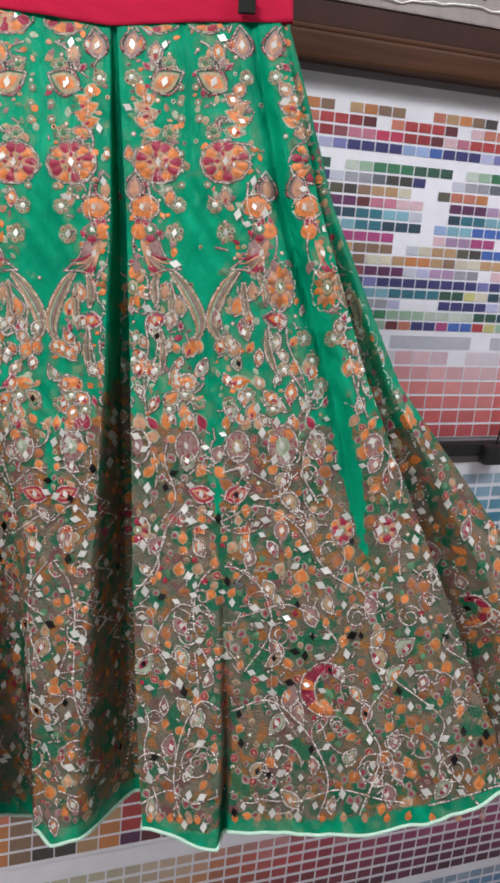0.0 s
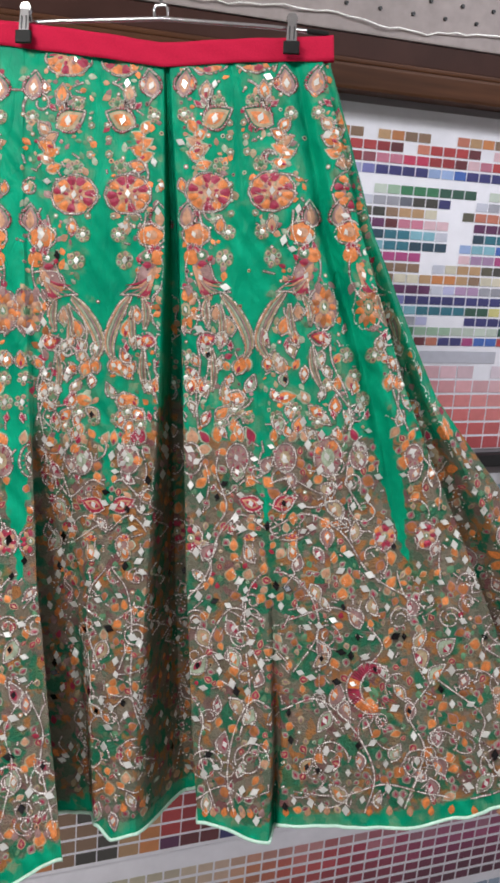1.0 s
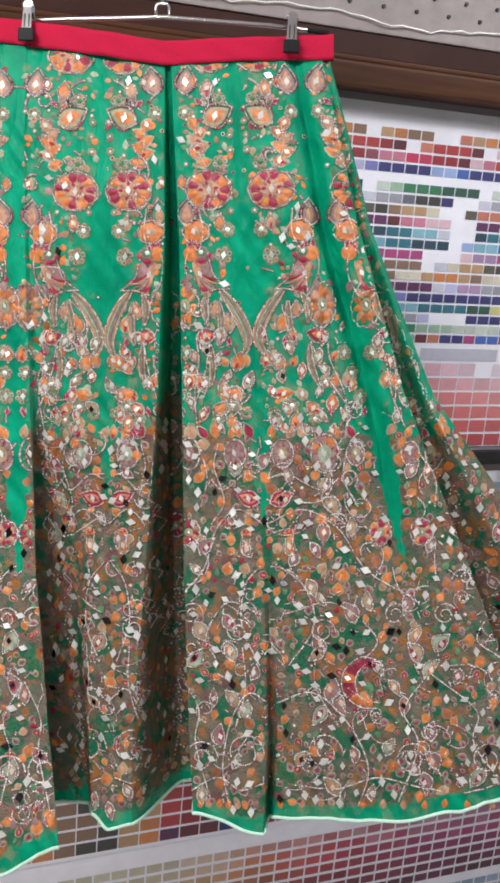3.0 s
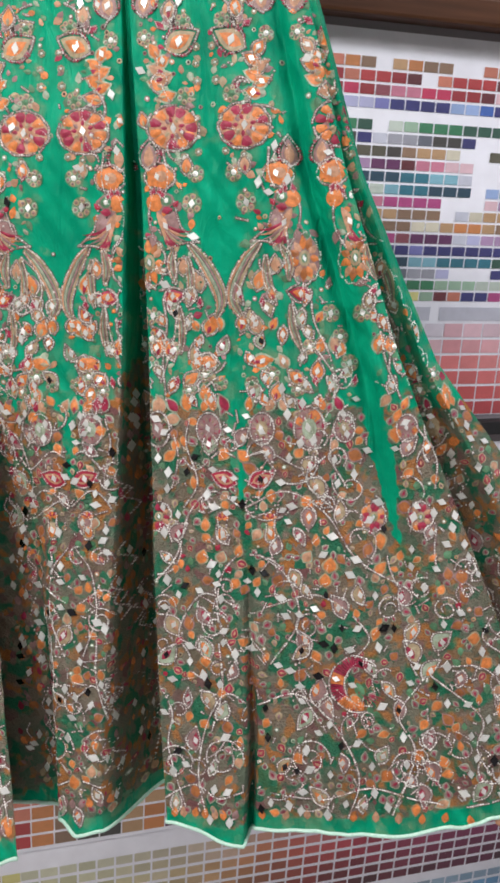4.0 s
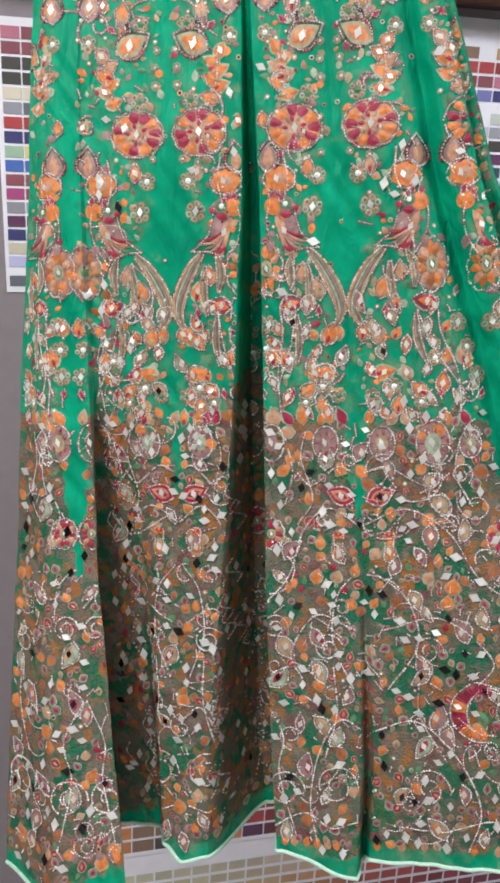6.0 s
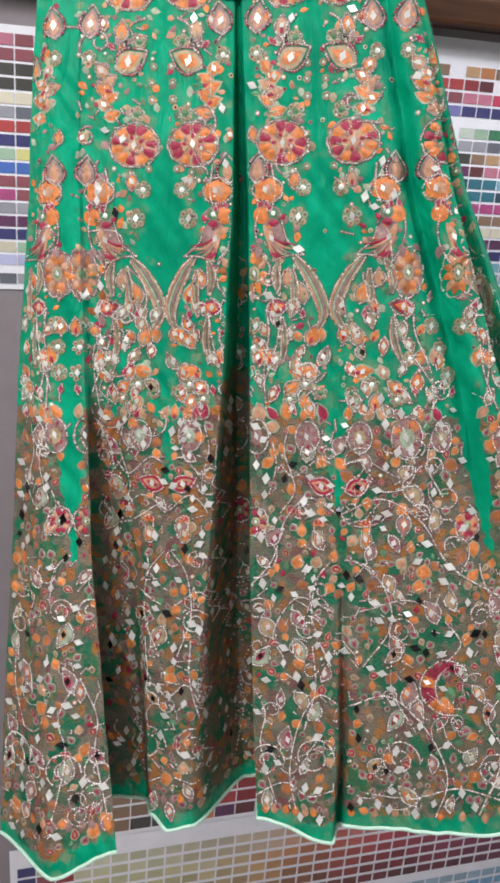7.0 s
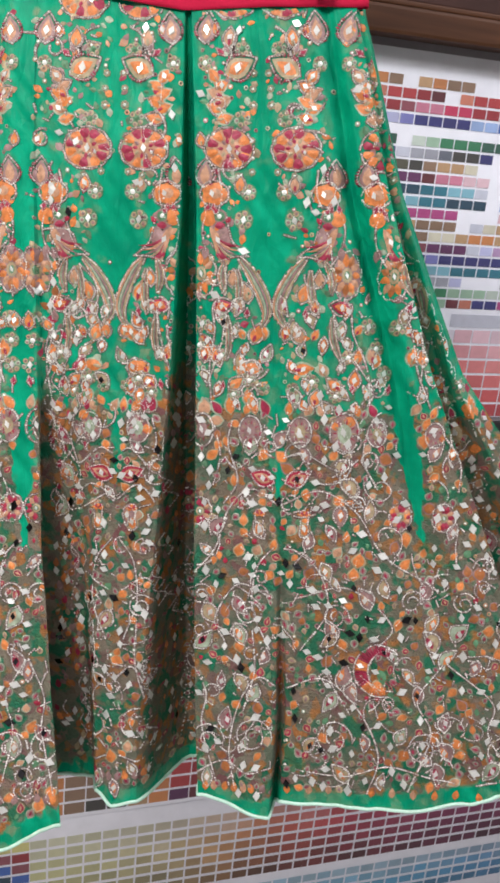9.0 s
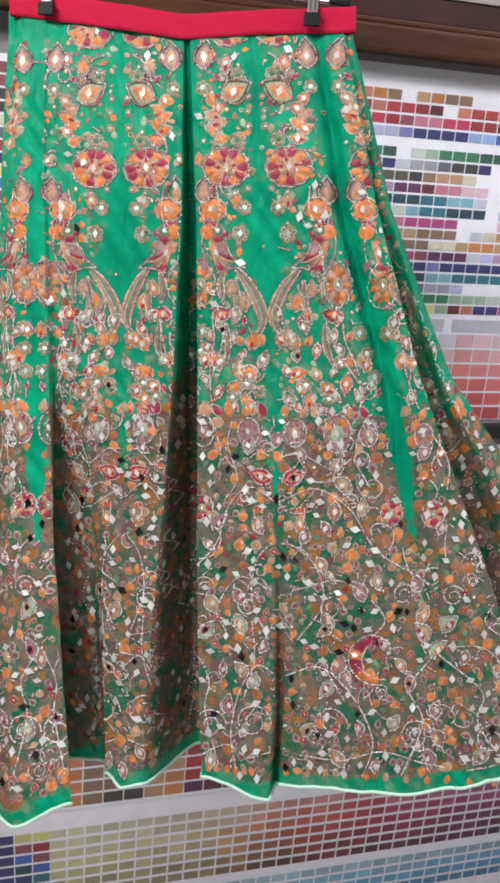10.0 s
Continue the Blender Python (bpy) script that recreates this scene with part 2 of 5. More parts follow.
part("moulding_bead", box((4.4, 0.058, 0.009), (0.4, WALL_Y - 0.030, SOFFIT + 0.0490), 0.003), M_WOOD, shelf)
part("front_board", box((4.4, WALL_Y - FRONT_Y + 0.004, 0.26), (0.4, (WALL_Y + FRONT_Y) / 2 - 0.003, UNDER + 0.1305), 0.003), M_BOARD, shelf, "pale perforated board")
for i in range(34):
    bm = bmesh.new()
    bmesh.ops.create_cone(bm, cap_ends=True, segments=10, radius1=0.004, radius2=0.003, depth=0.004)
    bmesh.ops.rotate(bm, matrix=Euler((radians(90), 0, 0)).to_matrix(), verts=bm.verts)
    bmesh.ops.translate(bm, vec=(0.2 + 0.033 * i, FRONT_Y - 0.007, UNDER + 0.045 + 0.025 * (i % 2)), verts=bm.verts)
    part("peg_hole", bm, M_BLACK, shelf)
rng = random.Random(5)
strand = []
for i in range(70):
    strand.append((0.1 + 0.02 * i, FRONT_Y - 0.009 - 0.004 * rng.random(), UNDER + 0.018 + 0.006 * rng.random() + 0.006 * math.sin(i * 0.35)))
wire = put("wire_strand", *tube(strand, 0.0013, 6), M_SILVER, None, smooth=True)
tagged(wire, "thin silvery twisted wire strand along the pale board", "wire")

# ---------------------------------------------------------------- printed colour charts
INKS = {"r": (0.46, 0.04, 0.045), "R": (0.32, 0.02, 0.03), "d": (0.13, 0.015, 0.025), "c": (0.55, 0.03, 0.10), "p": (0.62, 0.20, 0.30), "P": (0.75, 0.50, 0.56),
        "s": (0.62, 0.20, 0.13), "o": (0.60, 0.22, 0.07), "t": (0.55, 0.33, 0.17), "n": (0.27, 0.16, 0.10), "k": (0.05, 0.045, 0.04), "O": (0.10, 0.09, 0.06),
        "v": (0.52, 0.52, 0.78), "V": (0.22, 0.22, 0.55), "N": (0.03, 0.03, 0.17), "b": (0.05, 0.14, 0.50), "B": (0.35, 0.48, 0.80), "w": (0.62, 0.63, 0.74),
        "g": (0.03, 0.20, 0.09), "G": (0.02, 0.09, 0.06), "l": (0.35, 0.52, 0.38), "L": (0.62, 0.70, 0.62), "a": (0.36, 0.36, 0.42), "A": (0.13, 0.14, 0.18),
        "T": (0.01, 0.05, 0.09), "e": (0.02, 0.17, 0.24), "E": (0.22, 0.47, 0.58), "m": (0.48, 0.06, 0.24), "M": (0.12, 0.02, 0.10), "u": (0.45, 0.28, 0.48),
        "y": (0.70, 0.64, 0.25), "Y": (0.72, 0.66, 0.52), "x": (0.30, 0.07, 0.10)}


def chart(name, label, rects, inks, x0, x1, z0, z1):
    """A flat poster on the wall: its sheet of paper, and its printed fields just proud of it."""
    top = tagged(new(name), label, "colour chart", group="colour charts on the wall")
    top.location = (x0, WALL_Y, z0)
    vs, fs = [], []
    cols, rows = 14, 14
    for j in range(rows + 1):
        for i in range(cols + 1):
            x, z = (x1 - x0) * i / cols, (z1 - z0) * j / rows
            vs.append((x, -0.0025 - 0.0012 * noise.noise((x * 3, z * 3, x0)), z))
    for j in range(rows):
        for i in range(cols):
            a = j * (cols + 1) + i
            fs.append((a, a + 1, a + cols + 2, a + cols + 1))
    n = len(vs)
    vs += [(0, -0.0002, 0), (x1 - x0, -0.0002, 0), (x1 - x0, -0.0002, z1 - z0), (0, -0.0002, z1 - z0)]
    fs.append((n + 3, n + 2, n + 1, n))
    put("paper", vs, fs, M_PAPER, top)
    vs, fs, cs = [], [], []
    for (x, z, w, h), c in zip(rects, inks):
        if x < x0 or x + w > x1 or z - h < z0 or z > z1:
            continue
        n = len(vs)
        for px, pz in ((x, z - h), (x + w, z - h), (x + w, z), (x, z)):
            qx, qz = px - x0, pz - z0
            vs.append((qx, -0.0031 - 0.0012 * noise.noise((qx * 3, qz * 3, x0)) - 0.0006, qz))
        fs.append((n, n + 1, n + 2, n + 3))
        cs.append(c)
    ob = put("colour_print", vs, fs, M_INK, top, "rows of printed colour fields")
    ob["kind"] = "stuff"
    at = ob.data.attributes.new("ink", "FLOAT_COLOR", "CORNER")
    at.data.foreach_set("color", [v for c in cs for _ in range(4) for v in (*c, 1.0)])
    return top


def jitter(c, rnd, a=0.12):
    k = 1 + rnd.uniform(-a, a)
    return tuple(max(0, min(0.9, v * k * 0.88 + 0.035)) for v in c)


def lettered(rows, x, z, px, pz, w, h, gaps, slant, seed):
    """Fields from rows of ink letters; a dot leaves the paper bare; gaps: extra space above a row."""
    rnd = random.Random(seed)
    rects, inks, drop = [], [], 0
    for j, row in enumerate(rows):
        drop += gaps.get(j, 0)
        zz = z - pz * j - drop
        for i, k in enumerate(row):
            if k != ".":
                rects.append((x + px * i - slant * (zz - z), zz, w, h))
                inks.append(jitter(INKS[k], rnd))
    return rects, inks


FAMILY_ROWS = [
    "..nson.tonn..stonk..tYsonk..", "..cRsrrRd.srrrd.PssrrrRd.srr", "..rRcRxppccRRdPprrrcRdPpprrr", "..NNvvVNNNNBBbNNNvVNNNvvVNNN",
    "..TTgG.LlgggGGG.LlggGG.LlggG", "..kAkNwaaAkkN..waaAkk.waaAkN", "..aTkOOknttY..Osso..OnttYOss", "..uPuuMMdppPP..MMMuPu.MMdpPP",
    "..TTeTTTeeEEw..TeeEEw.TTeEEw", "..EwEeLEeeTTT.BEEbbbNEwEeeTT", "..mpmPpmmmm...Puumm.Pmmxm.Pp", "..ntnottnnn.wYttOkbbtnnY.Ytt",
    "..YnOYtnnYYtootnYYttyYtnnYot", "..mcmPmmxMMMwvuuaa.PmmxMMwvu", "..NNVNNNNVNNNNNNNNVNNNNNVNNN", "..TeTETTTEEeeeeGGyYTTTEEeeGG",
    "..wAAwTAAaav...NNNNvwTAAaav.", "..GGTlTTGgglllLLLLGGTTGgglll", "..NbrNbbryldsNNmbbrylgdsNNmb"]
top_rects, top_inks = lettered(FAMILY_ROWS, 0.507, EYE + 0.158, 0.0292, 0.0213, 0.0265, 0.0168, {1: 0.0, 4: 0.014}, 0.038, 3)
rnd = random.Random(8)
# red inks, with the pale haze of reflected light mixed into their colours
hazed_reds = [(0.82, 0.64, 0.72), (0.82, 0.46, 0.50), (0.80, 0.29, 0.29), (0.76, 0.20, 0.20), (0.70, 0.13, 0.13), (0.54, 0.07, 0.08)]
for j, c in enumerate(hazed_reds):
    for i in range(18):
        if j == 0 and i % 5 == 4:
            continue
        cc = tuple(v * (0.75 + 0.5 * (i % 6) / 6) if q else v for q, v in enumerate(c))
        top_rects.append((0.620 + 0.0425 * i + 0.0012 * j, EYE - 0.300 - 0.0318 * j, 0.0395, 0.0265))
        top_inks.append(jitter(cc, rnd, 0.1))
for i in range(3):
    top_rects.append((0.62 + 0.24 * i, EYE - 0.268, 0.22 if i != 1 else 0.19, 0.026))
    top_inks.append((0.55, 0.55, 0.63))
chart("colour_chart", "large glossy chart of colour fields in rows on white paper", top_rects, top_inks, 0.42, 1.72, EYE - 0.488, EYE + 0.200)

LEFT_ROWS = ["pxdp", "xxdp", "kkAk", "kkAk", "YYtY", "aAaw", "rrRd", "NNVN", "lylY", "bbVN", "xxRd", "mxmx", "aaww", "MMNM", "NNbN", "YlYw", "vvVw", "AawY"]
chart("colour_chart", "narrow glossy colour chart with pairs of dark fields", *lettered(LEFT_ROWS, -0.070, EYE + 0.138, 0.029, 0.0204, 0.0265, 0.0165, {17: 0.01}, -0.01, 4),
      -0.079, 0.085, EYE - 0.245, EYE + 0.15)


def wheel(x, z, cols, rows, px, pz, seed, pick):
    rnd = random.Random(seed)
    rects, inks = [], []
    for j in range(rows):
        for i in range(cols):
            c = pick(i / max(1, cols - 1), j / max(1, rows - 1), rnd)
            if c is not None:
                rects.append((x + px * i, z - pz * j, px * 0.885, pz * 0.72))
                inks.append(jitter(c, rnd, 0.14))
    return rects, inks


def mix3(stops, f):
    f = max(0.0, min(0.9999, f)) * (len(stops) - 1)
    i = int(f)
    return tuple(a + (b - a) * (f - i) for a, b in zip(stops[i], stops[i + 1]))


def warm(i, j, rnd):
    hue = mix3([(0.66, 0.64, 0.33), (0.60, 0.56, 0.30), (0.62, 0.50, 0.28), (0.66, 0.32, 0.14), (0.62, 0.12, 0.09), (0.52, 0.05, 0.09), (0.44, 0.06, 0.14), (0.36, 0.05, 0.16)], i * 1.4)
    f = 0.75 * j + 0.14 * (i > 0.3) + rnd.uniform(-0.1, 0.1)
    return mix3([tuple(0.55 * v + 0.28 for v in hue), hue, tuple(0.55 * v for v in hue), tuple(0.16 * v + 0.01 for v in hue)], f)


def cool(i, j, rnd):
    hue = mix3([(0.58, 0.68, 0.86), (0.42, 0.62, 0.86), (0.22, 0.56, 0.80), (0.16, 0.48, 0.72), (0.12, 0.38, 0.66), (0.10, 0.28, 0.56)], i)
    return mix3([tuple(0.5 * v + 0.3 for v in hue), hue, tuple(0.6 * v for v in hue)], j + rnd.uniform(-0.15, 0.15))


LOW = EYE - 1.430
c1 = lettered(["PssnOAtorRRdxcRd", "pssnkAtorRRdxcRd", "csonnkYtrRRdxdRM", "rronnktorRdddRRM", "rronkktoMddNxRdM"], -0.022, LOW + 0.182, 0.0475, 0.0365, 0.0445, 0.030, {}, -0.02, 6)
chart("colour_chart", "glossy chart of dark red and brown fields", *c1, -0.06, 0.78, LOW - 0.006, LOW + 0.30)
fields, inks = wheel(0.045, LOW - 0.058, 38, 7, 0.0405, 0.0315, 9, warm)
side = lettered(["Nyy", "NxR", "Nbx", "NTb", "NNe", "NNe"], -0.075, LOW - 0.058, 0.0405, 0.0315, 0.0375, 0.025, {}, 0.0, 7)
blue, blue_inks = wheel(0.157, LOW - 0.300, 32, 4, 0.0405, 0.0315, 10, cool)
chart("colour_chart", "wide glossy chart fading from olive to red", fields + side[0] + blue, inks + side[1] + blue_inks, -0.09, 1.66, EYE - 1.90, LOW - 0.008)
mid, mid_inks = wheel(0.92, EYE - 0.575, 17, 14, 0.042, 0.0318, 12, lambda i, j, r: mix3([(0.45, 0.60, 0.75), (0.05, 0.30, 0.45), (0.02, 0.12, 0.2), (0.5, 0.3, 0.5), (0.3, 0.05, 0.2)], (j * 1.1 + 0.1 * i) % 1))
chart("colour_chart", "glossy chart of blue and teal fields", mid, mid_inks, 0.80, 1.66, EYE - 1.12, EYE - 0.548)
up, up_inks = wheel(0.80, EYE - 1.165, 20, 6, 0.0405, 0.0315, 13, lambda i, j, r: warm(0.55 + 0.45 * i, j, r))
chart("colour_chart", "glossy chart of wine and plum fields", up, up_inks, 0.79, 1.66, LOW + 0.03, EYE - 1.14)

rail = slab("chart_rail", (0.86, 0.022, 0.030), (1.30, WALL_Y - 0.012, EYE - 0.511), M_BLACK, "black hanging rail under the large colour chart", "rail", kind="", bevel=0.004)
clip = tagged(new("bulldog_clip"), "black clip with upright wire on the chart rail", "clip")
clip.location = (1.135, WALL_Y - 0.03, EYE - 0.520)
part("body", box((0.055, 0.03, 0.045), bevel=0.008), M_BLACK, clip)
put("lever", *tube([(0.006, 0, 0.02), (0.008, -0.004, 0.06), (0.006, 0, 0.105)], 0.0022, 6), M_BLACK, clip)

# ---------------------------------------------------------------- the skirt's shape
# Its own frame: x across, y away from the viewer, z up from the eye, as the hanger holds it.
SKIRT = pose(0, 0, EYE, TILT, LEAN, TURN)
ZR = np.array([0.5, 0.29, 0.075, -0.155, -0.39, -0.515])[::-1]


def line(*v):
    return np.array(v)[::-1]


# fold lines from the left edge to the right one: place across and depth behind the front, from waist to hem
FOLDS = [
    (line(-0.400, -0.422, -0.452, -0.464, -0.472, -0.470), line(0.012, 0.025, 0.03, 0.02, 0.0, -0.02), -0.520),
    (line(-0.375, -0.388, -0.405, -0.405, -0.395, -0.385), line(0.0, -0.004, -0.014, -0.030, -0.055, -0.075), -0.546),
    (line(-0.345, -0.352, -0.354, -0.346, -0.322, -0.306), line(0.0, -0.003, -0.010, -0.026, -0.048, -0.064), -0.513),
    (line(-0.344, -0.349, -0.352, -0.376, -0.388, -0.386), line(0.001, 0.001, 0.004, 0.050, 0.085, 0.092), -0.520),
    (line(-0.318, -0.323, -0.328, -0.318, -0.306, -0.300), line(0.002, 0.003, 0.010, 0.050, 0.080, 0.085), -0.516),
    (line(-0.290, -0.293, -0.294, -0.282, -0.284, -0.280), line(0.0, 0.0, 0.003, 0.012, 0.02, 0.02), -0.507),
    (line(-0.235, -0.238, -0.25, -0.254, -0.26, -0.258), line(0.003, 0.003, 0.006, 0.012, 0.012, 0.01), -0.524),
    (line(-0.166, -0.169, -0.184, -0.204, -0.224, -0.226), line(0.0, 0.0, 0.004, 0.012, 0.018, 0.02), -0.520),
    (line(-0.164, -0.164, -0.174, -0.178, -0.176, -0.168), line(0.006, 0.035, 0.085, 0.125, 0.15, 0.160), -0.514),
    (line(-0.161, -0.157, -0.159, -0.160, -0.154, -0.147), line(0.007, 0.037, 0.087, 0.128, 0.15, 0.158), -0.508),
    (line(-0.158, -0.150, -0.150, -0.150, -0.144, -0.137), line(0.0, 0.0, 0.0, 0.0, 0.0, 0.0), -0.495),
    (line(-0.084, -0.073, -0.056, -0.042, -0.038, -0.043), line(0.0, 0.0, 0.0, -0.001, -0.005, -0.006), -0.522),
    (line(-0.078, -0.067, -0.050, -0.036, -0.030, -0.035), line(0.001, 0.001, 0.001, 0.0, 0.020, 0.030), -0.512),
    (line(-0.072, -0.061, -0.044, -0.029, -0.023, -0.028), line(0.0, 0.0, 0.0, -0.001, 0.0, 0.0), -0.501),
    (line(-0.014, 0.018, 0.070, 0.108, 0.130, 0.140), line(0.0, -0.002, -0.006, -0.006, -0.004, 0.0), -0.505),
    (line(0.002, 0.040, 0.102, 0.150, 0.200, 0.220), line(0.006, 0.018, 0.020, 0.012, 0.0, 0.004), -0.493),
    (line(0.012, 0.054, 0.121, 0.180, 0.250, 0.280), line(0.0, 0.0, 0.0, 0.0, -0.004, 0.0), -0.476),
    (line(0.036, 0.084, 0.148, 0.236, 0.320, 0.365), line(0.0, 0.0, 0.002, 0.005, 0.010, 0.02), -0.450),
    (line(0.037, 0.085, 0.150, 0.238, 0.322, 0.370), line(0.004, 0.014, 0.060, 0.090, 0.080, 0.07), -0.445),
    (line(0.040, 0.092, 0.170, 0.268, 0.350, 0.395), line(0.005, 0.016, 0.062, 0.085, 0.075, 0.07), -0.442),
    (line(0.043, 0.097, 0.178, 0.300, 0.420, 0.470), line(0.004, 0.010, 0.030, 0.046, 0.040, 0.04), -0.430),
    (line(0.049, 0.105, 0.190, 0.345, 0.480, 0.540), line(0.02, 0.03, 0.06, 0.085, 0.09, 0.10), -0.420)]
HEM_S = np.array([-0.47, -0.44, -0.40, -0.327, -0.325, -0.29, -0.25, -0.165, -0.14, -0.055, -0.03, 0.05, 0.14, 0.21, 0.32, 0.45, 0.54])
HEM_Z = np.array([-0.52, -0.535, -0.548, -0.515, -0.512, -0.510, -0.524, -0.512, -0.495, -0.522, -0.501, -0.505, -0.500, -0.487, -0.461, -0.43, -0.42])
TOP_S = np.array([-0.40, -0.314, -0.168, -0.082, 0.05])
TOP_Z = np.array([0.539, 0.526, 0.503, 0.506, 0.507])


def front(z):
    return np.interp(z, [-0.52, -0.1, 0.1, 0.34, 0.46, 0.5], [1.085, 1.075, 1.055, 1.015, 1.003, 1.002])


def bulge(z):
    return np.clip((0.5 - z) / 1.0, 0, 1)


def fold_at(z):
    """The fold lines' places and depths at the heights z: two arrays (folds, heights)."""
    return np.array([np.interp(z, ZR, f[0]) for f in FOLDS]), np.array([np.interp(z, ZR, f[1]) for f in FOLDS])


def ripple(s, z):
    low = bulge(z)
    return (0.0016 * np.sin(s * 83 + 1.2 * np.sin(z * 5) + z * 2) * (0.15 + low) + 0.0011 * np.sin(s * 47 - z * 23 + 2 * np.sin(s * 19 + z * 9))
            + 0.0010 * np.sin(s * 160 + z * 97 + 3 * np.sin(z * 29 + s * 31)))


def soften(f):
    return 0.35 * f + 0.65 * f * f * (3 - 2 * f)


def depth(s, z):
    """Depth of the cloth's foremost layer at the places (s, z)."""
    s, z = np.atleast_1d(np.asarray(s, float)), np.atleast_1d(np.asarray(z, float))
    fs, fd = fold_at(z)
    best = np.full(len(s), 9.0)
    for k in range(len(FOLDS) - 1):
        w = fs[k + 1] - fs[k]
        w = np.where(np.abs(w) < 1e-4, 1e-4, w)
        f = (s - fs[k]) / w
        d = fd[k] + (fd[k + 1] - fd[k]) * soften(np.clip(f, 0, 1))
        best = np.where((f >= 0) & (f <= 1), np.minimum(best, d), best)
    best = np.where(best > 8, np.where(s < fs[0], fd[0], fd[-1]), best)
    return front(z) + best + ripple(s, z)


def edge_l(z):
    return np.interp(z, ZR, FOLDS[0][0])


def edge_r(z):
    return np.interp(z, [-0.54, -0.30, -0.131, -0.034, 0.098, 0.239, 0.341, 0.442, 0.51], [0.585, 0.462, 0.350, 0.273, 0.182, 0.120, 0.090, 0.059, 0.047])


FOLDS[-1] = (edge_r(ZR), *FOLDS[-1][1:])
NV = 300
Q = []
for k in range(len(FOLDS) - 1):
    (s0, d0, _), (s1, d1, _) = FOLDS[k], FOLDS[k + 1]
    n = max(6, int((abs(s1[1] - s0[1]) + abs(d1[1] - d0[1])) / 0.0017))
    Q += [k + i / n for i in range(n)]
Q = np.array(Q + [len(FOLDS) - 1.0])
NU = len(Q)
K = np.minimum(Q.astype(int), len(FOLDS) - 2)
T = (Q - K)[None, :]
s_top = np.array([f[0][-1] for f in FOLDS])
hem_q = np.array([f[2] for f in FOLDS])
hem_guess = hem_q[K] + (hem_q[K + 1] - hem_q[K]) * soften(T[0])
top_guess = np.interp(s_top[K] + (s_top[K + 1] - s_top[K]) * T[0], TOP_S, TOP_Z)
V = np.linspace(0, 1, NV)
Zg = top_guess[None, :] + V[:, None] * (hem_guess - top_guess)[None, :]
fs, fd = fold_at(Zg.ravel())
fs, fd = fs.reshape(-1, NV, NU), fd.reshape(-1, NV, NU)
J, I = np.meshgrid(np.arange(NV), np.arange(NU), indexing="ij")
Sg = fs[K[I], J, I] * (1 - T) + fs[K[I] + 1, J, I] * T
Yg = front(Zg) + fd[K[I], J, I] + (fd[K[I] + 1, J, I] - fd[K[I], J, I]) * soften(T) + ripple(Sg, Zg)
front_v = np.stack([Sg, Yg, Zg], -1).reshape(-1, 3)
NB = 110
back = []
for j in range(NV):
    for i in range(1, NB - 1):
        q = i / (NB - 1)
        z = Zg[j, -1] * (1 - q) + Zg[j, 0] * q
        s = Sg[j, -1] * (1 - q) + Sg[j, 0] * q
        low = bulge(z)
        y0 = Yg[j, -1] * (1 - q) + Yg[j, 0] * q
        y = y0 + (0.02 + 0.25 * low) * math.sin(math.pi * q) ** 0.38 + 0.02 * low * math.sin(q * 34)
        back.append((s, y, z - 0.004 * math.sin(q * 20)))
verts = np.concatenate([front_v, np.array(back)])
faces = [(j * NU + i, (j + 1) * NU + i, (j + 1) * NU + i + 1, j * NU + i + 1) for j in range(NV - 1) for i in range(NU - 1)]
b0, nb = NV * NU, NB - 2
for j in range(NV - 1):
    ring = [[jj * NU + NU - 1] + [b0 + jj * nb + i for i in range(nb)] + [jj * NU] for jj in (j, j + 1)]
    faces += [(ring[0][i], ring[1][i], ring[1][i + 1], ring[0][i + 1]) for i in range(nb + 1)]

skirt = tagged(new("skirt"), "green satin flared skirt with dense orange embroidery, on a clip hanger", "skirt")
skirt.matrix_world = SKIRT
cloth = put("cloth", verts, faces, M_CLOTH, skirt, smooth=True)

# seams: green gaps and pleats, from the waist down
SEAMS = {"p0": line(-0.357, -0.365, -0.374, -0.368, -0.352, -0.340), "g1": line(-0.248, -0.250, -0.254, -0.256, -0.258, -0.258), "p2": FOLDS[9][0],
         "g3": FOLDS[12][0], "p4": line(0.004, 0.042, 0.104, 0.152, 0.200, 0.222), "g5": line(0.10, 0.18, 0.27, 0.39, 0.47, 0.52), "gm": line(-0.425, -0.445, -0.475, -0.49, -0.49, -0.485)}

SEAMS["g5"] = np.where(ZR > 0.06, np.minimum(SEAMS["g5"], edge_r(ZR) + 0.016), SEAMS["g5"])


def seam(name, z):
    return np.interp(z, ZR, SEAMS[name])


# where the dense net lies: below a ragged line, but for green tongues along the seams and a green hem
rs, rz = verts[:, 0], verts[:, 2]
jag = np.array([noise.noise((a * 70, b * 70, 0)) for a, b in zip(rs, rz)])
edge = 0.026 + 0.024 * jag
near_p2 = np.exp(-((rs - seam("p2", rz) + 0.012) / 0.02) ** 2)
edge = edge + 0.06 * near_p2
netw = np.clip((edge - rz) / 0.004, 0, 1)
for name, until, wide in (("p4", -0.150, 0.014), ("p0", -0.165, 0.015), ("g3", -0.10, 0.015), ("g1", -0.07, 0.013)):
    w = wide * np.clip((rz - until) / 0.12 + 0.15, 0, 1) + 0.009 * jag
    on_panel = np.concatenate([np.tile(Q, NV), np.zeros(len(rs) - NV * NU)]) < (2.1 if name == "p0" else 99)
    netw *= 1 - (np.abs(rs - seam(name, rz)) < w) * (rz > until) * on_panel
hem_line = np.interp(rs, HEM_S, HEM_Z)
netw *= np.clip((rz - hem_line - 0.017 - 0.010 * jag) / 0.004, 0, 1)
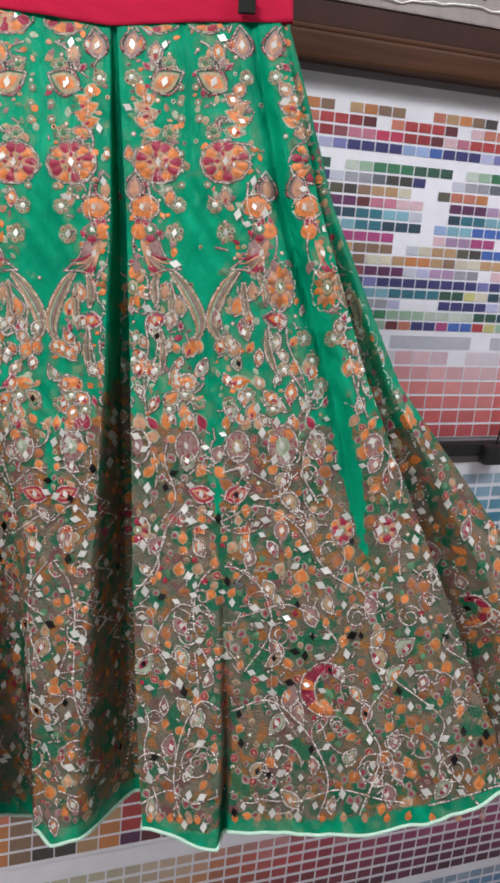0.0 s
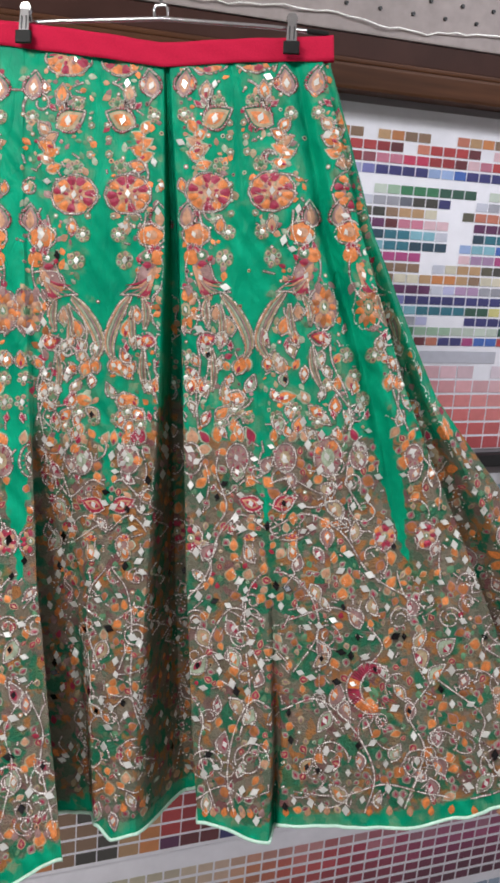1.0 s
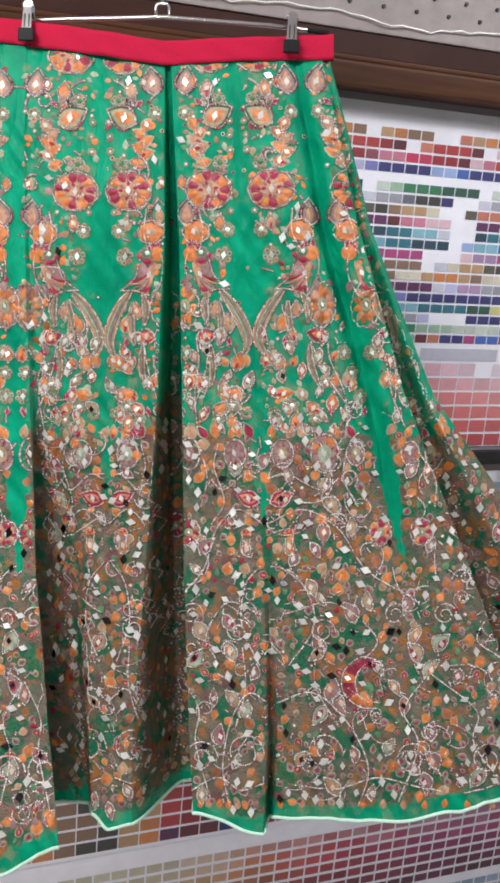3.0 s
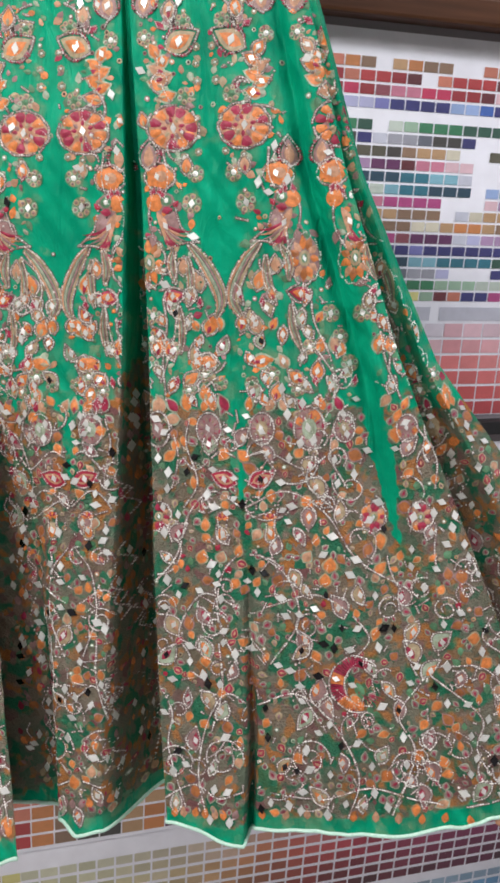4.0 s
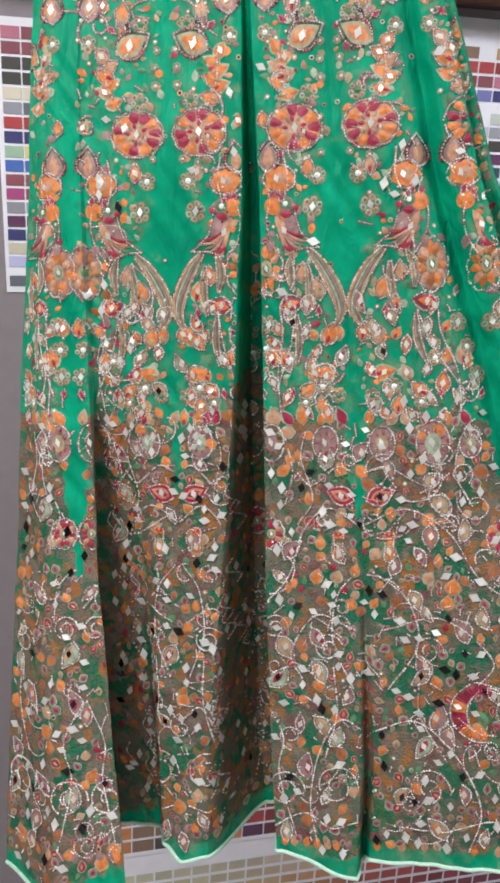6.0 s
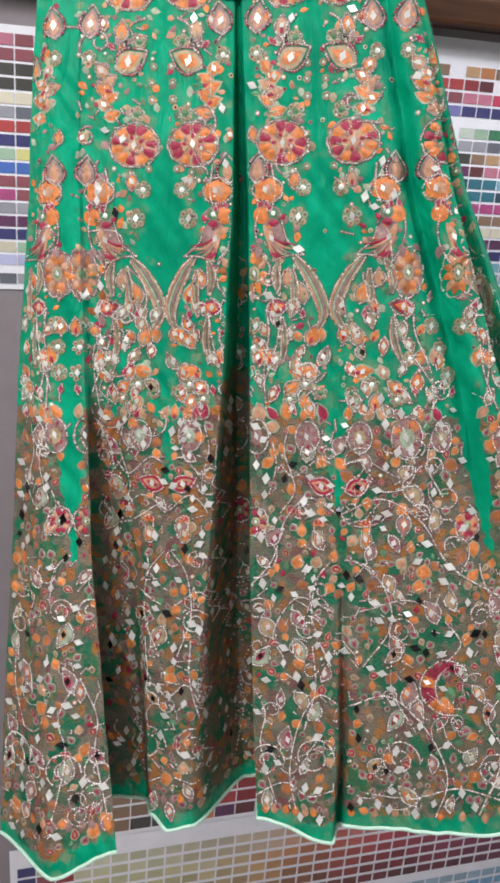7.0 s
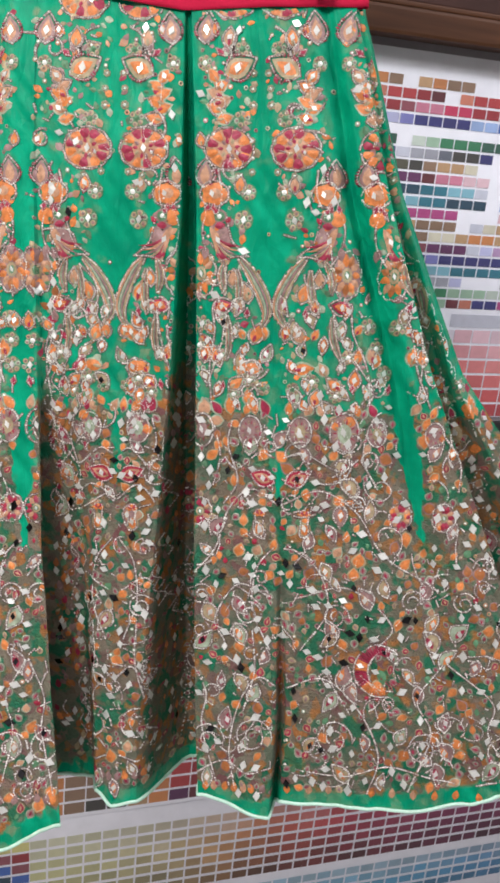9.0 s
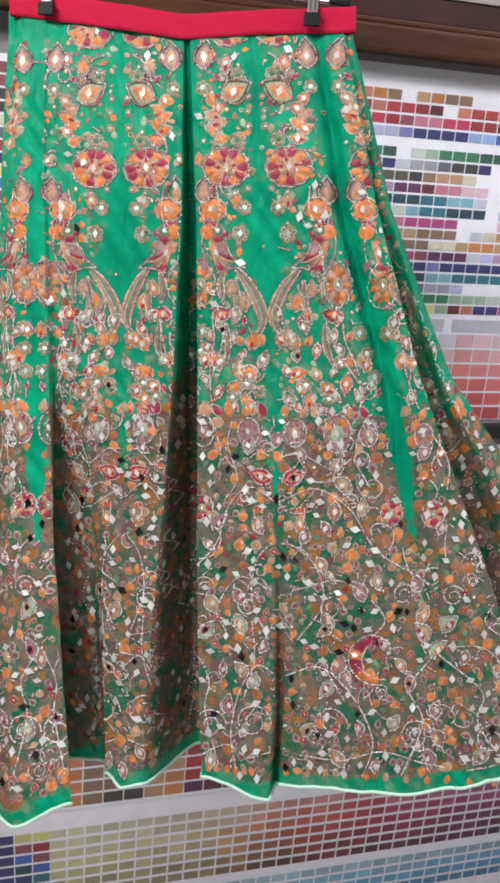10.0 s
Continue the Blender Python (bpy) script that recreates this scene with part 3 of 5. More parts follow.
# a lighter tinted ground round the motifs of the upper part, sparing the green gaps and strips
gap = np.full(len(rs), 9.0)
for g in ("g1", "g3"):
    d = np.abs(rs - seam(g, rz)) / 0.047
    gap = np.minimum(gap, np.where((rz > 0.145) & (rz < 0.325), d - 0.55 * np.sin(np.pi * np.clip((rz - 0.145) / 0.18, 0, 1)) ** 0.6, np.where(rz >= 0.325, d - 0.22, d - 0.05)))
for g, w in (("p0", 0.30), ("p2", 0.22), ("p4", 0.34)):
    gap = np.minimum(gap, np.abs(rs - seam(g, rz)) / 0.047 - w)
veil = np.clip((gap + 0.35 * jag) / 0.12, 0, 1) * np.clip(0.16 + 0.8 * jag + 0.12 * (rz < 0.14), 0, 0.6)
va = cloth.data.attributes.new("veil", "FLOAT", "POINT")
va.data.foreach_set("value", veil.astype(np.float32))
at = cloth.data.attributes.new("net", "FLOAT", "POINT")
at.data.foreach_set("value", netw.astype(np.float32))

# piping along the hem
row = front_v.reshape(NV, NU, 3)[-1]
put("hem_piping", *tube([(x, y - 0.001, z - 0.001) for x, y, z in row[::2]], 0.0026, 6), M_PIPING, skirt, "pale mint corded hem edge", smooth=True)

# waistband: a folded ring of cotton, front and back held together by the clips
bs = np.linspace(-0.393, 0.051, 90)
b_low = np.interp(bs, TOP_S, TOP_Z) - 0.010
b_top = np.interp(bs, [-0.40, -0.335, -0.25, -0.168, -0.10, -0.005, 0.055], [0.559, 0.551, 0.537, 0.523, 0.525, 0.526, 0.529])
ring_v, ring_f = [], []
levels = 7
for side in (0, 1):
    for j in range(levels):
        f = j / (levels - 1)
        for i in range(90):
            s = bs[i] if side == 0 else bs[89 - i]
            lo, hi = (b_low[i], b_top[i]) if side == 0 else (b_low[89 - i], b_top[89 - i] + 0.004 * math.sin(math.pi * i / 89) + 0.002)
            q = math.sin(math.pi * (i + 0.5) / 90)
            belly = 0.004 * math.sin(i * 0.16) + 0.002 * math.sin(i * 0.53 + j)
            ring_v.append((s, 0.9985 + 0.3 * belly - 0.002 * f + (0.006 + 0.016 * q if side else 0), lo + (hi - lo) * f))
for side in (0, 1):
    for j in range(levels - 1):
        for i in range(90):
            o = side * levels * 90
            a, b = o + j * 90 + i, o + (j + 1) * 90 + i
            if i < 89:
                c, d = b + 1, a + 1
            else:
                o2 = (1 - side) * levels * 90
                c, d = o2 + (j + 1) * 90, o2 + j * 90
            ring_f.append((a, d, c, b))
band = put("waistband", ring_v, ring_f, M_BAND, skirt, "wine-red cotton waistband", smooth=True)
sol = band.modifiers.new("thickness", "SOLIDIFY")
sol.thickness = 0.0016

# ---------------------------------------------------------------- embroidery
rng = random.Random(21)
INK = {"orange": M_ORANGE, "rust": M_RUST, "peach": M_PEACH, "tan": M_TAN, "pale": M_PALE, "sage": M_SAGE, "wine": M_WINE, "red": M_RED, "mauve": M_MAUVE, "dark": M_DARK, "silver": M_SILVER,
       "pearl": M_PEARL, "cord": M_CORD, "mirror": M_MIRROR, "foil": M_FOIL}


def zy(y):
    """Height on the skirt of a level counted down from the waist in stitches."""
    return np.interp(y, [0, 100, 400, 700, 1000, 1300, 1500], [0.572, 0.50, 0.29, 0.075, -0.155, -0.385, -0.54])


def depth_on(k, s, z):
    """Depth of the cloth between fold k and the next, also where another layer lies before it."""
    fs, fd = fold_at(z)
    f = np.clip((s - fs[k]) / (fs[k + 1] - fs[k]), 0, 1)
    return front(z) + fd[k] + (fd[k + 1] - fd[k]) * soften(f) + ripple(s, z)


class Patch:
    """Pieces of embroidery drawn flat on (s, z) and laid on the cloth as one mesh."""

    def __init__(self):
        self.p, self.h, self.f, self.m, self.names, self.k, self.count, self.layer = [], [], [], [], [], [], 0, None

    def slot(self, ink):
        if ink not in self.names:
            self.names.append(ink)
        return self.names.index(ink)

    def dome(self, rim, centre, ink, low=0.0004, high=0.0014):
        n = len(self.p)
        k = len(rim)
        reach = max(math.hypot(x - centre[0], y - centre[1]) for x, y in rim)
        rings = 1 + int(reach / 0.0055)
        for j in range(rings):
            f = j / rings
            self.p += [(x + (centre[0] - x) * f, y + (centre[1] - y) * f) for x, y in rim]
            self.h += [low + (high - low) * f] * k
        self.p.append(centre)
        self.h.append(high)
        made = [(n + j * k + i, n + j * k + (i + 1) % k, n + (j + 1) * k + (i + 1) % k, n + (j + 1) * k + i) for j in range(rings - 1) for i in range(k)]
        o = n + (rings - 1) * k
        made += [(o + i, o + (i + 1) % k, n + rings * k) for i in range(k)]
        self.f += made
        self.m += [self.slot(ink)] * len(made)
        self.count += 1
        self.k += [self.count] * len(made)

    def leaf(self, s, z, a, length, width, ink, bend=0.0, low=0.0004, high=0.0014, n=6):
        """A pointed leaf from (s, z) towards the angle a (degrees, 0 right, 90 up)."""
        ca, sa = math.cos(radians(a)), math.sin(radians(a))
        rim = []
        for side in (1, -1):
            for i in range(n):
                f = i / n if side == 1 else 1 - i / n
                w = width / 2 * math.sin(math.pi * f ** 0.8) * side
                x, y = f * length, w + bend * length * math.sin(math.pi * f)
                rim.append((s + x * ca - y * sa, z + x * sa + y * ca))
        x, y = length * 0.45, bend * length
        self.dome(rim, (s + x * ca - y * sa, z + x * sa + y * ca), ink, low, high)
        return rim

    def disc(self, s, z, rx, rz, ink, low=0.0004, high=0.0012, n=12, wob=0.0, turn=0.0):
        rim = []
        for i in range(n):
            w = 2 * math.pi * i / n + turn
            k = 1 + wob * math.cos(w * 5)
            rim.append((s + rx * k * math.cos(w), z + rz * k * math.sin(w)))
        self.dome(rim, (s, z), ink, low, high)
        return rim

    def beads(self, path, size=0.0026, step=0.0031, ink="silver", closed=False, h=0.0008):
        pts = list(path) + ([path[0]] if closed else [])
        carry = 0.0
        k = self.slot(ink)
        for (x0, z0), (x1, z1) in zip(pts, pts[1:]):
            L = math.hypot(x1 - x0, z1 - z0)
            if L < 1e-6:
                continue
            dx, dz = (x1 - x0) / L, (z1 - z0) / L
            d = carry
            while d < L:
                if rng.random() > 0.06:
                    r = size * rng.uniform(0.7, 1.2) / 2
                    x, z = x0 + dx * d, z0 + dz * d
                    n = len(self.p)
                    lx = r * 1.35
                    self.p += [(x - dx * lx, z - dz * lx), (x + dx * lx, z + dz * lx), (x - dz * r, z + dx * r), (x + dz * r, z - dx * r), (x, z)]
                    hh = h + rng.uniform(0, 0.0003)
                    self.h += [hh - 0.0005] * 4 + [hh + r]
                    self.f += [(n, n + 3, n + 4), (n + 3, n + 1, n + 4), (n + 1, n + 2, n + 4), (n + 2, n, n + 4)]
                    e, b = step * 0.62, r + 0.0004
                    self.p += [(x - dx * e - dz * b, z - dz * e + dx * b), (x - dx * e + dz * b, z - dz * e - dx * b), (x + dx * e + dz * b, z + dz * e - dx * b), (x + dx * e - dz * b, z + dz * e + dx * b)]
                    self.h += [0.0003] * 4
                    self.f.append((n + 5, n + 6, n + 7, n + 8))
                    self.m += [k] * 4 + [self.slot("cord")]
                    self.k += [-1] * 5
                d += step
            carry = d - L

    def gem(self, s, z, w, h, a=0.0, tilt=(0.0, 0.0)):
        """A flat cut mirror in a diamond shape, a little askew."""
        n = len(self.p)
        ca, sa = math.cos(a), math.sin(a)
        for x, y in ((-w / 2, 0), (0, -h / 2), (w / 2, 0), (0, h / 2)):
            self.p.append((s + x * ca - y * sa, z + x * sa + y * ca))
            self.h.append(0.0022 + tilt[0] * x + tilt[1] * y)
        for x, y in ((-w / 2, 0), (0, -h / 2), (w / 2, 0), (0, h / 2)):
            self.p.append((s + 1.12 * (x * ca - y * sa), z + 1.12 * (x * sa + y * ca)))
            self.h.append(0.0002)
        # a few get the dark painted reflection, the rest the pale one
        k = self.slot("mirror" if rng.random() < (0.15 if z < -0.02 else 0.025) else "foil")
        self.f.append((n, n + 1, n + 2, n + 3))
        self.f += [(n + 4 + i, n + 4 + (i + 1) % 4, n + (i + 1) % 4, n + i) for i in range(4)]
        self.m += [k] * 5
        self.count += 1
        self.k += [1000 + self.count] * 5

    def lay(self, name, label="", piece="stitched_piece", joined=False):
        if not self.p:
            return None
        q = np.array(self.p)
        inside = (q[:, 0] > edge_l(q[:, 1]) + 0.002).all() and (q[:, 0] < edge_r(q[:, 1]) - 0.002).all()
        if not inside:
            q[:, 0] = np.clip(q[:, 0], edge_l(q[:, 1]) + 0.002, edge_r(q[:, 1]) - 0.002)
        base = depth(q[:, 0], q[:, 1]) if self.layer is None else depth_on(self.layer, q[:, 0], q[:, 1])
        if name in JOINED:
            sunk = base - front(q[:, 1]) > 0.03
            thin = [i for i in range(len(self.f)) if sunk[self.f[i][0]] and (i // 5) % 2]
        else:
            thin = []
        thin = set(thin)
        above = q[:, 1] > np.interp(q[:, 0], TOP_S, TOP_Z) - 0.011
        keep = [i for i, f in enumerate(self.f) if i not in thin and not any(above[k] for k in f) and max(base[k] for k in f) - min(base[k] for k in f) < (0.05 if self.layer is not None else 0.0035 if self.k[i] == -1 else 0.012)]
        torn = {self.k[i] for i in set(range(len(self.f))) - set(keep) if self.k[i] > 0 and not any(above[k] for k in self.f[i])}
        keep = [i for i in keep if self.k[i] not in torn]
        d = base - np.array(self.h) - 0.0006
        if not keep:
            return None
        xyz = np.stack([q[:, 0], d, q[:, 1]], 1)
        groups = {}
        for i in keep:
            k = self.k[i] if name not in JOINED and not joined else 0
            groups.setdefault(k, []).append(i)
        stitched = sorted(k for k in groups if 0 < k < 1000)
        if len(stitched) > 22:
            for k in stitched[1:]:
                groups.setdefault(999, []).extend(groups.pop(k))
        head = None
        for k in sorted(groups, key=lambda v: (v == -1, v)):
            idx = sorted({v for i in groups[k] for v in self.f[i]})
            at = {v: n for n, v in enumerate(idx)}
            inks = sorted({self.m[i] for i in groups[k]})
            title = name if head is None else "bead_outline" if k == -1 else "mirror_piece" if k >= 1000 else "fine_stitch" if k == 999 else piece
            ob = put(title, xyz[idx], [tuple(at[v] for v in self.f[i]) for i in groups[k]], [INK[self.names[m]] for m in inks], head or skirt, label if head is None else "", slots=[inks.index(self.m[i]) for i in groups[k]])
            if k in (-1, 999):
                ob["kind"] = "stuff"
            head = head or ob
        return head


JOINED = {"silver_chain", "silver_bead"}


def ellipse(s, z, rx, rz, n=36, wob=0.0, k=8, turn=0.0):
    out = []
    for i in range(n):
        w = 2 * math.pi * i / n
        r = 1 + wob * abs(math.sin(k * w / 2))
        x, y = rx * r * math.cos(w), rz * r * math.sin(w)
        out.append((s + x * math.cos(turn) - y * math.sin(turn), z + x * math.sin(turn) + y * math.cos(turn)))
    return out


def curve(points, n=10):
    """A smooth path through a few points."""
    p = [Vector(v) for v in points]
    p = [2 * p[0] - p[1]] + p + [2 * p[-1] - p[-2]]
    out = []
    for a, b, c, d in zip(p, p[1:], p[2:], p[3:]):
        for i in range(n):
            t = i / n
            v = 0.5 * (2 * b + (c - a) * t + (2 * a - 5 * b + 4 * c - d) * t * t + (3 * b - a - 3 * c + d) * t ** 3)
            out.append((v.x, v.y))
    return out + [tuple(p[-2])]


def tilt():
    return (rng.uniform(-0.2, 0.2), rng.uniform(-0.15, 0.25))


rosettes = []


def rosette(s, z, r, side, whole=True):
    """A round flower; not whole, it is cut off at its middle by the waistband."""
    rosettes.append((s, z))
    q = Patch()
    rx, rz = r * 1.04, r * 0.86
    q.disc(s, z, rx * 1.02, rz * 1.02, "peach", 0.0001, 0.0003, n=20)
    for i in range(11):
        a = 360 / 11 * i + rng.uniform(-3, 3)
        ink = "wine" if i in (0, 2, 3, 5, 8, 10) else "orange"
        a, w = (a if side < 0 else 180 - a), rng.uniform(0.85, 1.1)
        rim = [(s + rx * k * math.cos(radians(a + o * w)), z + rz * k * math.sin(radians(a + o * w))) for k, o in ((0.52, -9), (0.72, -14.5), (0.94, -13.5), (1.01, 0), (0.94, 13.5), (0.72, 14.5), (0.52, 9))]
        q.dome(rim, (s + 0.78 * rx * math.cos(radians(a)), z + 0.78 * rz * math.sin(radians(a))), ink, 0.0006, 0.0015)
    q.disc(s, z, rx * 0.5, rz * 0.5, "peach", 0.0006, 0.0012, n=14)
    for i in range(9):
        a = 40 * i + rng.uniform(8, 30)
        c, si = math.cos(radians(a)), math.sin(radians(a))
        q.leaf(s + 0.24 * rx * c, z + 0.24 * rz * si, a, 0.28 * r, 0.17 * r, ("wine", "tan", "wine", "mauve")[i % 4], low=0.0010, high=0.0018, n=4)
    q.gem(s, z, 0.26 * r, 0.40 * r, rng.uniform(-0.2, 0.2), tilt())
    q.gem(s + 0.36 * rx, z - 0.2 * rz, 0.16 * r, 0.2 * r, 0.3, tilt())
    q.beads(ellipse(s, z, rx * 1.05, rz * 1.05, 44, 0.05, 11), 0.0026)
    return q.lay("rosette" if whole else "half_flower", "round orange and wine embroidered flower" if whole else "half flower of orange and wine petals below the waistband", "petal")


def gem_leaf(s, z, a, length, ink="peach", fringe=True, gem=True):
    q = Patch()
    w = length * 0.62
    q.leaf(s, z, a, length, w, ink)
    ca, sa = math.cos(radians(a)), math.sin(radians(a))
    q.leaf(s + 0.12 * length * ca, z + 0.12 * length * sa, a, length * 0.72, w * 0.6, "peach" if ink == "mauve" else "orange", low=0.0009, high=0.0018)
    rim = [(s + (x - s) * 1.12, z + (y - z) * 1.12) for x, y in Patch().leaf(s, z, a, length, w * 1.12, ink, n=9)]
    q.beads(rim, 0.0025, 0.0029, "silver", True)
    if fringe:
        for i in range(16):
            f = 0.12 + 0.75 * (i % 8) / 8
            side = 1 if i < 8 else -1
            x, y = f * length, side * w / 2 * math.sin(math.pi * f ** 0.8)
            q.leaf(s + x * ca - y * sa, z + x * sa + y * ca, a + side * 75, 0.0062, 0.0027, "wine" if i % 3 else "dark", n=2, low=0.0008, high=0.0012)
    if gem:
        q.gem(s + 0.45 * length * ca, z + 0.45 * length * sa, length * 0.22, length * 0.36, rng.uniform(-0.5, 0.2), tilt())
    return q.lay("gem_leaf")


def pearl_flower(s, z, r, middle="pearl"):
    q = Patch()
    r *= 0.88
    q.disc(s, z, r * 1.05, r * 1.05, "sage", 0.0001, 0.0003)
    for i in range(6):
        w = math.pi / 3 * i + 0.3
        q.disc(s + 0.70 * r * math.cos(w), z + 0.70 * r * math.sin(w), 0.33 * r, 0.33 * r, "tan" if i % 3 else "pale", 0.0004, 0.001, n=8)
        q.disc(s + 0.70 * r * math.cos(w), z + 0.70 * r * math.sin(w), 0.17 * r, 0.17 * r, "mauve" if i % 2 else "cord", 0.001, 0.0015, n=6)
    if middle == "gem":
        q.gem(s, z, 0.62 * r, 0.9 * r, rng.uniform(-0.3, 0.3), tilt())
    else:
        q.disc(s, z, 0.34 * r, 0.34 * r, middle, 0.0006, 0.0024, n=10)
    return q.lay("pearl_flower")


def blob_flower(s, z, r):
    q = Patch()
    q.disc(s, z, r, r * 0.82, "orange", 0.0004, 0.0016, n=20, wob=0.10)
    q.disc(s + 0.1 * r, z, 0.45 * r, 0.4 * r, "peach", 0.0014, 0.0022, n=10)
    q.beads(ellipse(s, z, r * 1.08, r * 0.9, 30, 0.08, 7), 0.0026)
    q.gem(s - 0.2 * r, z, 0.4 * r, 0.6 * r, 0.3, tilt())
    return q.lay("orange_flower")


def plume_motif(s, z, side):
    """A curled cluster of body, wing strokes and small leaves, edged with beads."""
    q = Patch()
    down = -104 if side > 0 else -76
    q.leaf(s + side * 0.010, z + 0.020, down, 0.048, 0.024, "mauve", bend=-0.12 * side, low=0.0001, high=0.0006)
    q.leaf(s + side * 0.014, z + 0.012, down, 0.034, 0.010, "peach", bend=-0.12 * side, low=0.0006, high=0.0012)
    for i in range(8):
        a = -164 + 8 * i
        q.leaf(s + side * (0.007 - 0.0005 * i), z - 0.001 - 0.0020 * i, a if side > 0 else 180 - a, 0.037 - 0.0025 * i, 0.0036, ("wine", "peach", "mauve", "tan")[i % 4], bend=0.10 * side, low=0.0009, high=0.0017, n=5)
    q.disc(s + side * 0.002, z + 0.024, 0.0095, 0.0085, "mauve", n=10)
    q.disc(s + side * 0.002, z + 0.024, 0.0068, 0.0060, "sage", 0.0008, 0.0014, n=10)
    q.disc(s + side * 0.002, z + 0.024, 0.0032, 0.0032, "pearl", 0.001, 0.0022, n=8)
    for dx, dz, a, ink, size in ((0.008, 0.012, 170, "wine", 0.014), (0.017, 0.018, 90, "orange", 0.014), (-0.006, 0.016, 130, "red", 0.010), (0.006, -0.020, -150, "wine", 0.013), (0.018, -0.012, -80, "mauve", 0.016)):
        q.leaf(s + side * dx, z + dz, a if side > 0 else 180 - a, size, size * 0.6, ink, n=4, low=0.0012, high=0.002)
    for path in (((0.018, 0.028), (0.023, 0.010), (0.020, -0.012), (0.010, -0.030), (0.006, -0.034)), ((-0.007, 0.022), (-0.010, 0.008), (-0.016, -0.008), (-0.034, -0.023)), ((-0.034, -0.023), (-0.016, -0.024), (0.004, -0.030))):
        q.beads(curve([(s + side * x, z + y) for x, y in path]), 0.0024)
    q.gem(s + side * 0.004, z - 0.004, 0.006, 0.010, -0.5 * side, tilt())
    return q.lay("plume", "curled cluster of peach and wine stitches")


def medallion(s, z, rx, rz, inner="tan", spokes=True):
    q = Patch()
    q.disc(s, z, rx, rz, "peach" if not spokes else "mauve", 0.0002, 0.0006, n=18)
    if spokes:
        for i in range(14):
            w = 2 * math.pi * i / 14
            q.leaf(s + 0.45 * rx * math.cos(w), z + 0.45 * rz * math.sin(w), math.degrees(math.atan2(rz * math.sin(w), rx * math.cos(w))), 0.5 * rx, 0.11 * rx, "wine" if i % 2 else "tan", n=3, low=0.0007, high=0.0013)
    q.disc(s, z, 0.52 * rx, 0.52 * rz, inner, 0.0009, 0.0016, n=12)
    q.gem(s - 0.08 * rx, z + 0.05 * rz, 0.42 * rx, 0.55 * rz, 0.3, tilt())
    q.beads(ellipse(s, z, rx * 1.07, rz * 1.07, 36), 0.0027)
    return q.lay("medallion", "beaded oval medallion")


def petal_medallion(s, z, rx, rz, inks=("wine", "orange", "wine")):
    q = Patch()
    q.disc(s, z, rx, rz, "mauve", 0.0001, 0.0003, n=16)
    for i in range(11):
        w = 2 * math.pi * i / 11 + rng.uniform(-0.08, 0.08)
        c, si = rx * math.cos(w), rz * math.sin(w)
        q.leaf(s + 0.36 * c, z + 0.36 * si, math.degrees(math.atan2(si, c)), 0.62 * math.hypot(c, si), 0.50 * rx, inks[i % 3], n=4)
    q.disc(s, z, 0.38 * rx, 0.34 * rz, "tan", 0.0008, 0.0016, n=10)
    q.disc(s, z, 0.2 * rx, 0.2 * rz, "sage", 0.0016, 0.002, n=8)
    q.gem(s, z, 0.26 * rx, 0.34 * rz, 0.2, tilt())
    q.beads(ellipse(s, z, rx * 1.0, rz * 1.0, 44, 0.10, 11), 0.0025)
    return q.lay("petal_medallion", "scalloped beaded flower of wine petals", "petal")


def gourd(s, z, side):
    """A small orange flower over a pale drop, both within one waisted cord of beads."""
    q = Patch()
    q.disc(s, z - 0.007, 0.009, 0.011, "tan", 0.0001, 0.0006)
    q.disc(s + side * 0.001, z - 0.008, 0.005, 0.007, "orange", 0.0008, 0.0014, n=8)
    for i in range(5):
        q.leaf(s, z + 0.010, 18 + 36 * i, 0.009, 0.006, ("orange", "wine")[i % 2], n=4)
    q.gem(s, z - 0.006, 0.006, 0.010, 0.3, tilt())
    q.beads([(s + (0.0075 + 0.0032 * math.cos(2 * w)) * 1.1 * math.sin(w), z + 0.018 * math.cos(w)) for w in np.linspace(0, 2 * math.pi, 30)], 0.0024)
    return q.lay("gourd_motif")


def tail_leaf(pts, wide):
    """A long curved leaf of several narrow strips within a beaded outline."""
    q = Patch()
    mid = curve(pts, 8)
    L, R = [], []
    n = len(mid) - 1
    for i, (x, z) in enumerate(mid):
        x0, z0 = mid[max(0, i - 1)]
        x1, z1 = mid[min(n, i + 1)]
        d = math.hypot(x1 - x0, z1 - z0)
        w = wide / 2 * math.sin(math.pi * (0.08 + 0.9 * i / n)) ** 0.8
        nx, nz = -(z1 - z0) / d, (x1 - x0) / d
        L.append((x + nx * w, z + nz * w))
        R.append((x - nx * w, z - nz * w))
    inks = ["tan", "mauve", "pale", "peach"]
    for b in range(4):
        n0 = len(q.p)
        for i in range(n + 1):
            for f in (b / 4 + 0.02, (b + 0.5) / 4, (b + 1) / 4 - 0.02):
                q.p.append((L[i][0] + (R[i][0] - L[i][0]) * f, L[i][1] + (R[i][1] - L[i][1]) * f))
            q.h += [0.0004, 0.0012, 0.0004]
        k = q.slot(inks[b])
        for i in range(n):
            for c in (0, 1):
                a = n0 + 3 * i + c
                q.f.append((a, a + 3, a + 4, a + 1))
                q.m.append(k)
                q.k.append(b + 1)
    q.beads(L, 0.0026)
    q.beads(R, 0.0026)
    return q.lay("tail_leaf", "long curved leaf of tan and sage strips")


